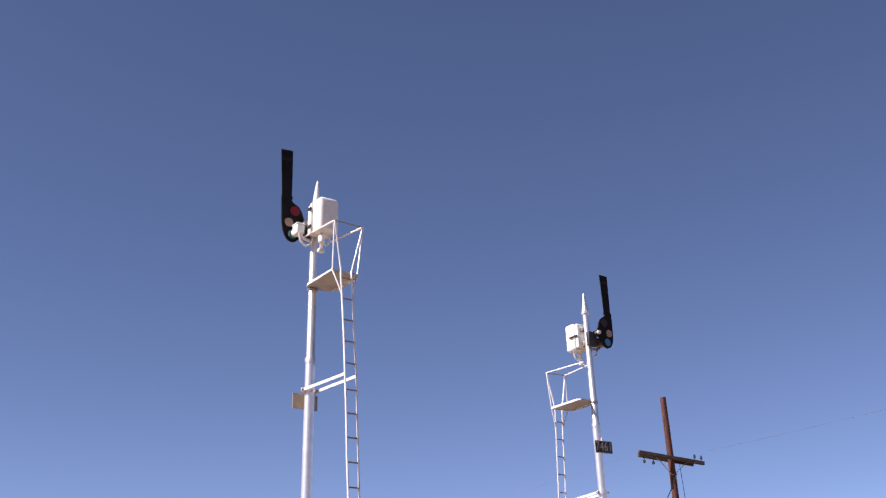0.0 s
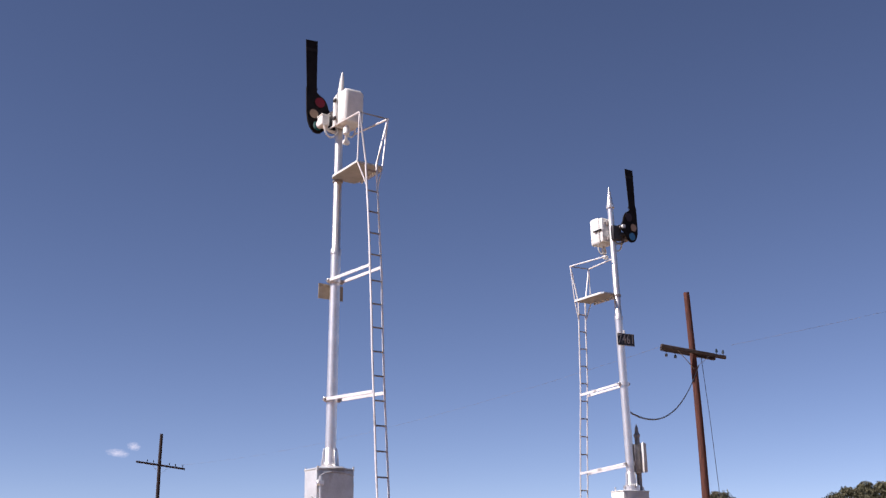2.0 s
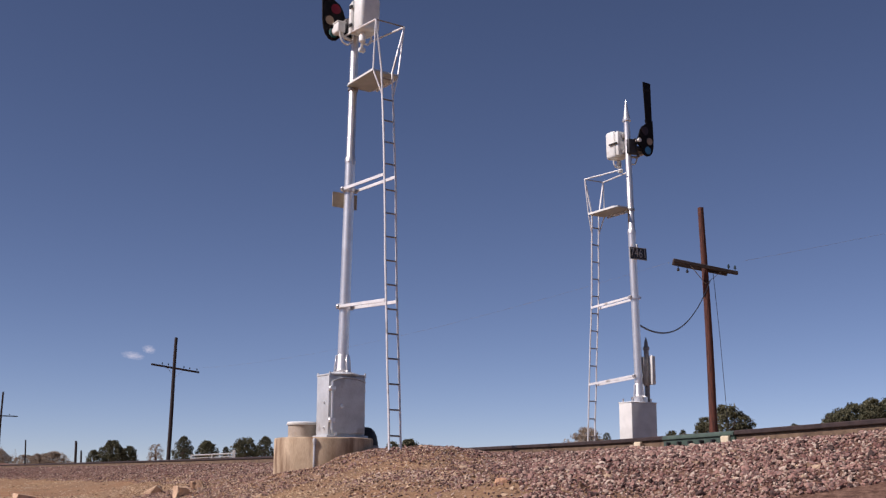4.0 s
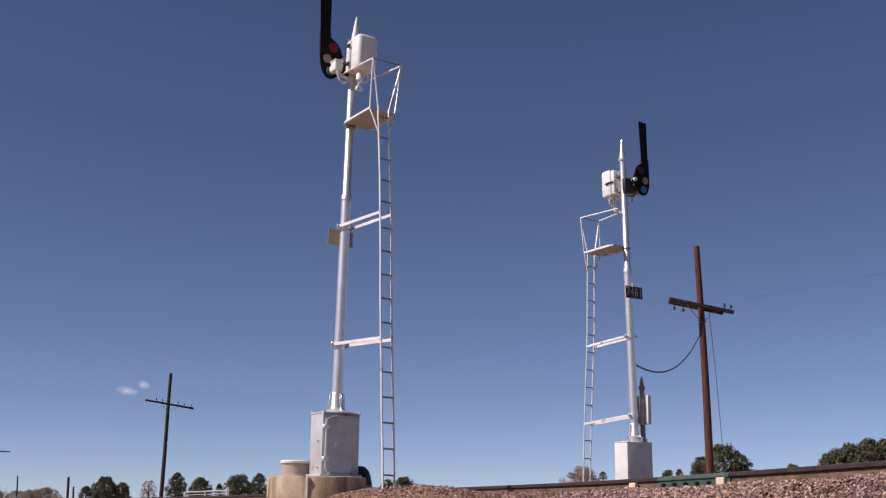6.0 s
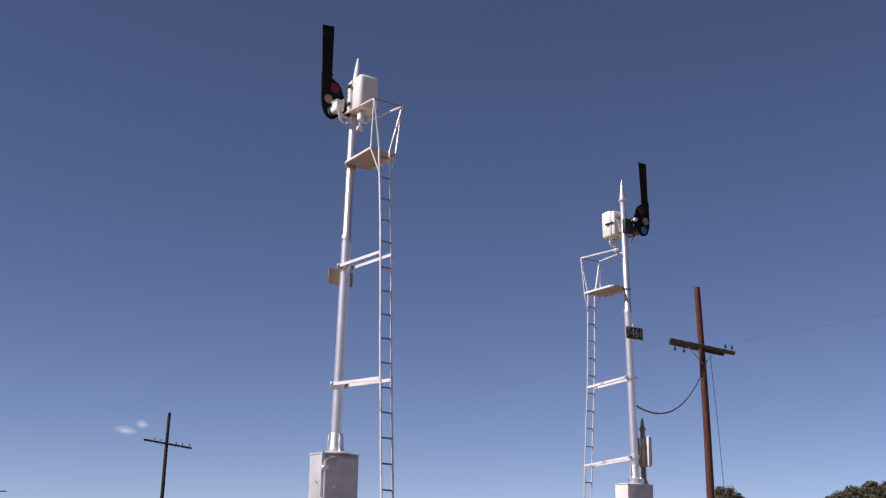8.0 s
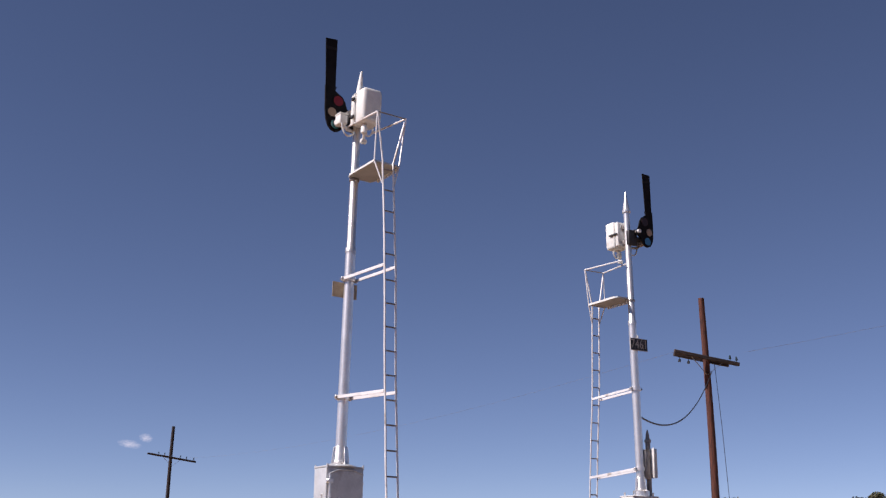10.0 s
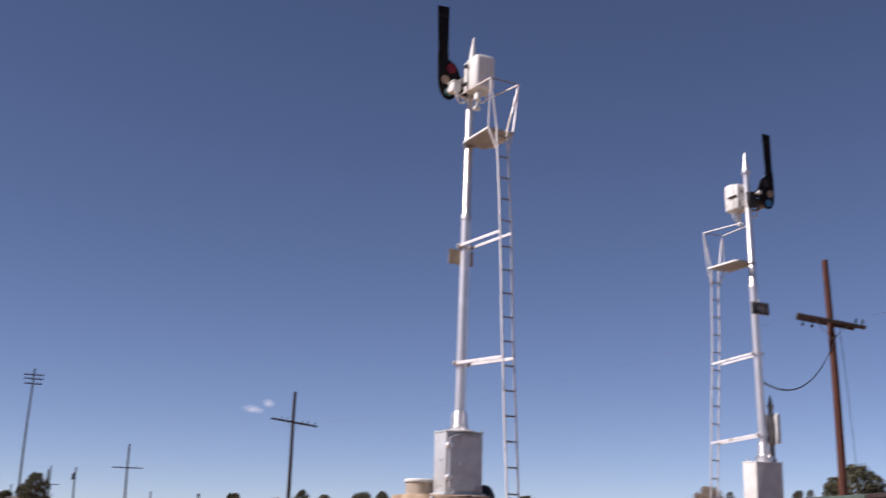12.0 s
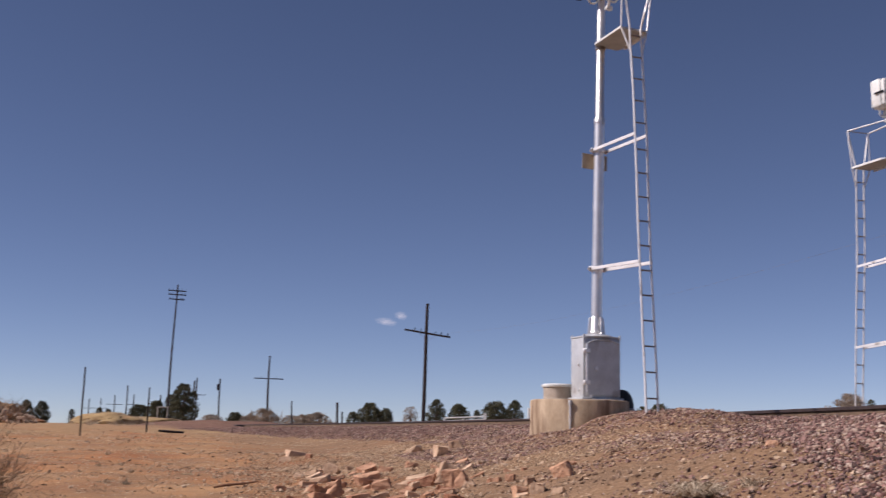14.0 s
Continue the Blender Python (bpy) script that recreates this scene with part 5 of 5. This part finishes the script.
def brush(name, m, h, spread, count, label, seed, mat, thick=0.0045, category="bush"):
    """A leafless bush of forking twigs."""
    r = random.Random(seed)
    th = thing(name, m, label, category)
    main, fine = B(), B()

    def grow(bm_, p, d, length, rad, level):
        q = p + d * length * 0.5 + Vector((r.gauss(0, 1), r.gauss(0, 1), r.gauss(0, 1))) * length * 0.07
        e = p + d * length + Vector((r.gauss(0, 1), r.gauss(0, 1), r.gauss(0, 1))) * length * 0.1
        hose(bm_, [p, q, e], [rad, rad * 0.8, rad * 0.45], 3)
        if level < 3:
            for k in range(3 if level else 4):
                s = p.lerp(e, r.uniform(0.35, 1.0))
                nd = (d + Vector((r.gauss(0, 1), r.gauss(0, 1), r.gauss(0.25, 0.7))) * 0.55).normalized()
                grow(fine, s, nd, length * r.uniform(0.45, 0.75), rad * 0.6, level + 1)

    for k in range(count):
        a = r.uniform(0, 2 * math.pi)
        t = r.uniform(0, 1) ** 0.6
        base = Vector((math.cos(a), math.sin(a), 0)) * t * spread * 0.55
        d = (Vector((math.cos(a) * t * spread / h * 0.9, math.sin(a) * t * spread / h * 0.9, 1)) + Vector((r.gauss(0, 1), r.gauss(0, 1), 0)) * 0.25).normalized()
        grow(main, base, d, h * r.uniform(0.35, 0.55), thick, 0)
    tagged(part("stem", main, BARK, th), kind="stuff")
    tagged(part("twig_tangle", fine, mat, th, "fine grey-brown leafless twigs"), kind="stuff")
    q = np.random.RandomState(seed)
    n = count * 4
    a, t = q.uniform(0, 6.28, n), q.uniform(0, 1, n) ** 0.6
    zz = q.uniform(0.05, 0.85, n)
    cen = np.stack([np.cos(a) * t * spread * (0.5 + 0.6 * zz), np.sin(a) * t * spread * (0.5 + 0.6 * zz), zz * h], -1)
    v, f = foliage(q, cen, np.full(n, 0.10), 26, 0.0046)
    lv = new("dry_foliage", mesh_from_arrays("dry_foliage", v, f, BUSHLEAF))
    lv.parent = th
    tagged(lv, "small curled brown dry leaves", kind="stuff")
    return th


for i, (az, d, h, sp, n) in enumerate(((-4.9, 8.8, 0.92, 0.62, 44), (-2.9, 9.1, 0.66, 0.46, 34), (-7.6, 8.7, 0.9, 0.7, 22), (-1.5, 8.7, 0.36, 0.28, 26), (-4.0, 8.2, 0.45, 0.45, 30))):
    p = polar(az, d)
    brush("leafless_bush", Matrix.Translation((p.x, p.y, ground_at(p.x, p.y) - 0.03)), h, sp, n, "low tangled leafless grey-brown bush on the dirt", 11 + i, TWIG)
for i, (az, d, h, sp, n, thick) in enumerate(((-0.15, 73, 1.7, 1.3, 44, 0.010), (-5.3, 58, 1.9, 1.0, 8, 0.016), (11.89, 104, 1.9, 1.7, 34, 0.012), (14.44, 109, 1.5, 1.7, 28, 0.012), (13.5, 106, 1.0, 1.6, 22, 0.012))):
    p = polar(az, d)
    brush("leafless_bush", Matrix.Translation((p.x, p.y, ground_at(p.x, p.y) - 0.05)), h, sp, n, "grey-tan leafless brush standing on the far verge", 31 + i, TWIG, thick)
rock_at(-2.3, 24.0, 0.85, 0.5, 0.46, BOULDER, "weathered grey-brown boulder behind the leafless bush", 77, "boulders")
rock_at(-3.2, 23.0, 0.55, 0.4, 0.62, BOULDER, "weathered grey-brown boulder behind the leafless bush", 78, "boulders", (0, 25))


def tuft(az, d, h, sp, n, label, seed, droop=0.0, blade=0.0024):
    r = np.random.RandomState(seed)
    p = polar(az, d)
    a, t = r.uniform(0, 6.28, n), r.uniform(0, 1, n) ** 0.6 * sp
    b = np.stack([np.cos(a) * t * 0.5, np.sin(a) * t * 0.5, np.zeros(n)], -1)
    tip = b + np.stack([r.normal(0, sp * 0.55, n), r.normal(0, sp * 0.55, n), h * r.uniform(0.1, 1, n) ** 1.3], -1)
    mid = (b + tip) / 2 + np.array([0, 0, 1]) * (h * 0.22)
    fall = (r.uniform(0, 1, n) < droop)[:, None]
    tip = np.where(fall, np.stack([tip[:, 0] * 1.25, tip[:, 1] * 1.25, r.uniform(0.0, 0.35, n) * h], -1), tip)
    w = np.stack([-np.sin(a), np.cos(a), np.zeros(n)], -1) * blade
    v = np.stack([b - w, b + w, mid + w * 0.8, mid - w * 0.8, tip + w * 0.2, tip - w * 0.2], 1).reshape(-1, 3)
    k = 6 * np.arange(n)[:, None]
    f = np.concatenate([k + np.array([0, 1, 2, 3]), k + np.array([3, 2, 4, 5])])
    ob = new("grass_tuft", mesh_from_arrays("grass_tuft", v, f, STRAW))
    ob.matrix_world = Matrix.Translation((p.x, p.y, ground_at(p.x, p.y) - 0.01))
    return tagged(ob, label, "grass", "grass tufts")


tuft(32.4, 6.25, 0.11, 0.18, 560, "matted dry straw-coloured grass clump on the gravel slope", 1, 0.85, 0.0034)
tuft(34.9, 6.25, 0.06, 0.10, 160, "dry straw-coloured grass tuft on the gravel slope", 2)
for i in range(34):
    az, d = rs.uniform(-6, 14), rs.uniform(11, 34)
    tuft(az, d, rs.uniform(0.04, 0.10), rs.uniform(0.06, 0.16), 60, "small dry grass tuft in the dirt", 20 + i)

for i in range(26):
    az, d = rs.uniform(-5, 6.5), rs.uniform(66, 92)
    tuft(az, d, rs.uniform(0.25, 0.5), rs.uniform(0.4, 0.8), 90, "dry golden grass on the verge", 80 + i)


def grassy(az, d, w, dep, hgt, n, seed):
    """Tufts over the top of a mound."""
    r = np.random.RandomState(seed)
    p = polar(az, d)
    c, s_ = math.cos(radians(az)), math.sin(radians(az))
    for k in range(n):
        u, v = r.uniform(-0.95, 0.95), r.uniform(-0.7, 0.2)
        if u * u + v * v < 0.9:
            o = tuft(az, d, r.uniform(0.2, 0.4), r.uniform(0.3, 0.6), 80, "dry golden grass growing on a mound", seed + k)
            o.location = (p.x + c * u * w + s_ * v * dep, p.y - s_ * u * w + c * v * dep, ground_at(p.x, p.y) - 0.22 + hgt * math.sqrt(1 - u * u - v * v))


grassy(4.5, 95, 2.9, 2.5, 1.0, 40, 200)
grassy(6.2, 120, 4.5, 3.0, 0.8, 26, 260)
grassy(-3.2, 79, 4.8, 3.0, 1.5, 30, 300)


def litter(n, seed):
    """Short straws and dry stalks strewn over the dirt."""
    r = np.random.RandomState(seed)
    a, d = np.radians(r.uniform(-12, 24, n)), 8.0 + 30 * r.uniform(0, 1, n) ** 1.6
    x, y = d * np.sin(a), d * np.cos(a)
    ok = off_rail(x, y) > 3.2
    x, y, d = x[ok], y[ok], d[ok]
    n = len(x)
    z = height(x, y) + 0.004
    t, ln = r.uniform(0, 6.28, n), r.uniform(0.015, 0.05, n) * (0.7 + d / 30)
    u = np.stack([np.cos(t), np.sin(t), r.uniform(0, 0.5, n)], -1) * ln[:, None]
    w = np.stack([-np.sin(t), np.cos(t), np.full(n, 0.6)], -1) * (0.0018 + 0.00016 * d)[:, None]
    p = np.stack([x, y, z], -1)
    v = np.stack([p - w, p + w, p + u + w * 0.5, p + u - w * 0.5], 1).reshape(-1, 3)
    ob = new("straw_litter", mesh_from_arrays("straw_litter", v, np.arange(len(v)).reshape(-1, 4), STRAW))
    return tagged(ob, "dry straw and stalks strewn over the dirt", "dry grass", kind="stuff")


litter(5000, 3)

# ---- two small clouds, far behind the rest ----
CLOUD = bpy.data.materials.new("thin_cloud")
CLOUD.use_nodes = True
cn, cl = CLOUD.node_tree.nodes, CLOUD.node_tree.links
cn.remove(cn["Principled BSDF"])
# Flat cards: their own white glow stands in for sunlight on the cloud.
glow, clear, blend = cn.new("ShaderNodeEmission"), cn.new("ShaderNodeBsdfTransparent"), cn.new("ShaderNodeMixShader")
glow.inputs["Color"].default_value, glow.inputs["Strength"].default_value = (1.0, 0.97, 0.95, 1), 0.80
co_, grad, fluff = cn.new("ShaderNodeTexCoord"), cn.new("ShaderNodeTexGradient"), cn.new("ShaderNodeTexNoise")
grad.gradient_type = "SPHERICAL"
fluff.inputs["Scale"].default_value, fluff.inputs["Detail"].default_value = 3.4, 7
mul, rng = cn.new("ShaderNodeMath"), cn.new("ShaderNodeMapRange")
mul.operation = "MULTIPLY"
rng.inputs[1].default_value, rng.inputs[2].default_value, rng.inputs[4].default_value = 0.10, 0.5, 0.42
cl.new(co_.outputs["Object"], grad.inputs["Vector"])
cl.new(co_.outputs["Object"], fluff.inputs["Vector"])
cl.new(grad.outputs["Fac"], mul.inputs[0])
cl.new(fluff.outputs["Fac"], mul.inputs[1])
cl.new(mul.outputs[0], rng.inputs[0])
cl.new(rng.outputs[0], blend.inputs[0])
cl.new(clear.outputs[0], blend.inputs[1])
cl.new(glow.outputs[0], blend.inputs[2])
cl.new(blend.outputs[0], cn["Material Output"].inputs["Surface"])
for az, el, w, hgt, roll_ in ((17.84, 5.68, 29, 10.5, 8), (18.58, 6.0, 17, 11.0, 12)):
    d = 2200
    bm = B()
    bmesh.ops.create_grid(bm, x_segments=8, y_segments=8, size=1.0, matrix=pose(0, 0, 0, 90, 0, 0))
    single("cloud", bm, CLOUD, Matrix.Translation(polar(az, d, 1.5 + d * math.tan(radians(el)))) @ pose(0, 0, 0, 0, roll_, -az) @ Matrix.Diagonal((w, 1, hgt, 1)), "small thin white cloud near the horizon", "cloud", "clouds", "structure")
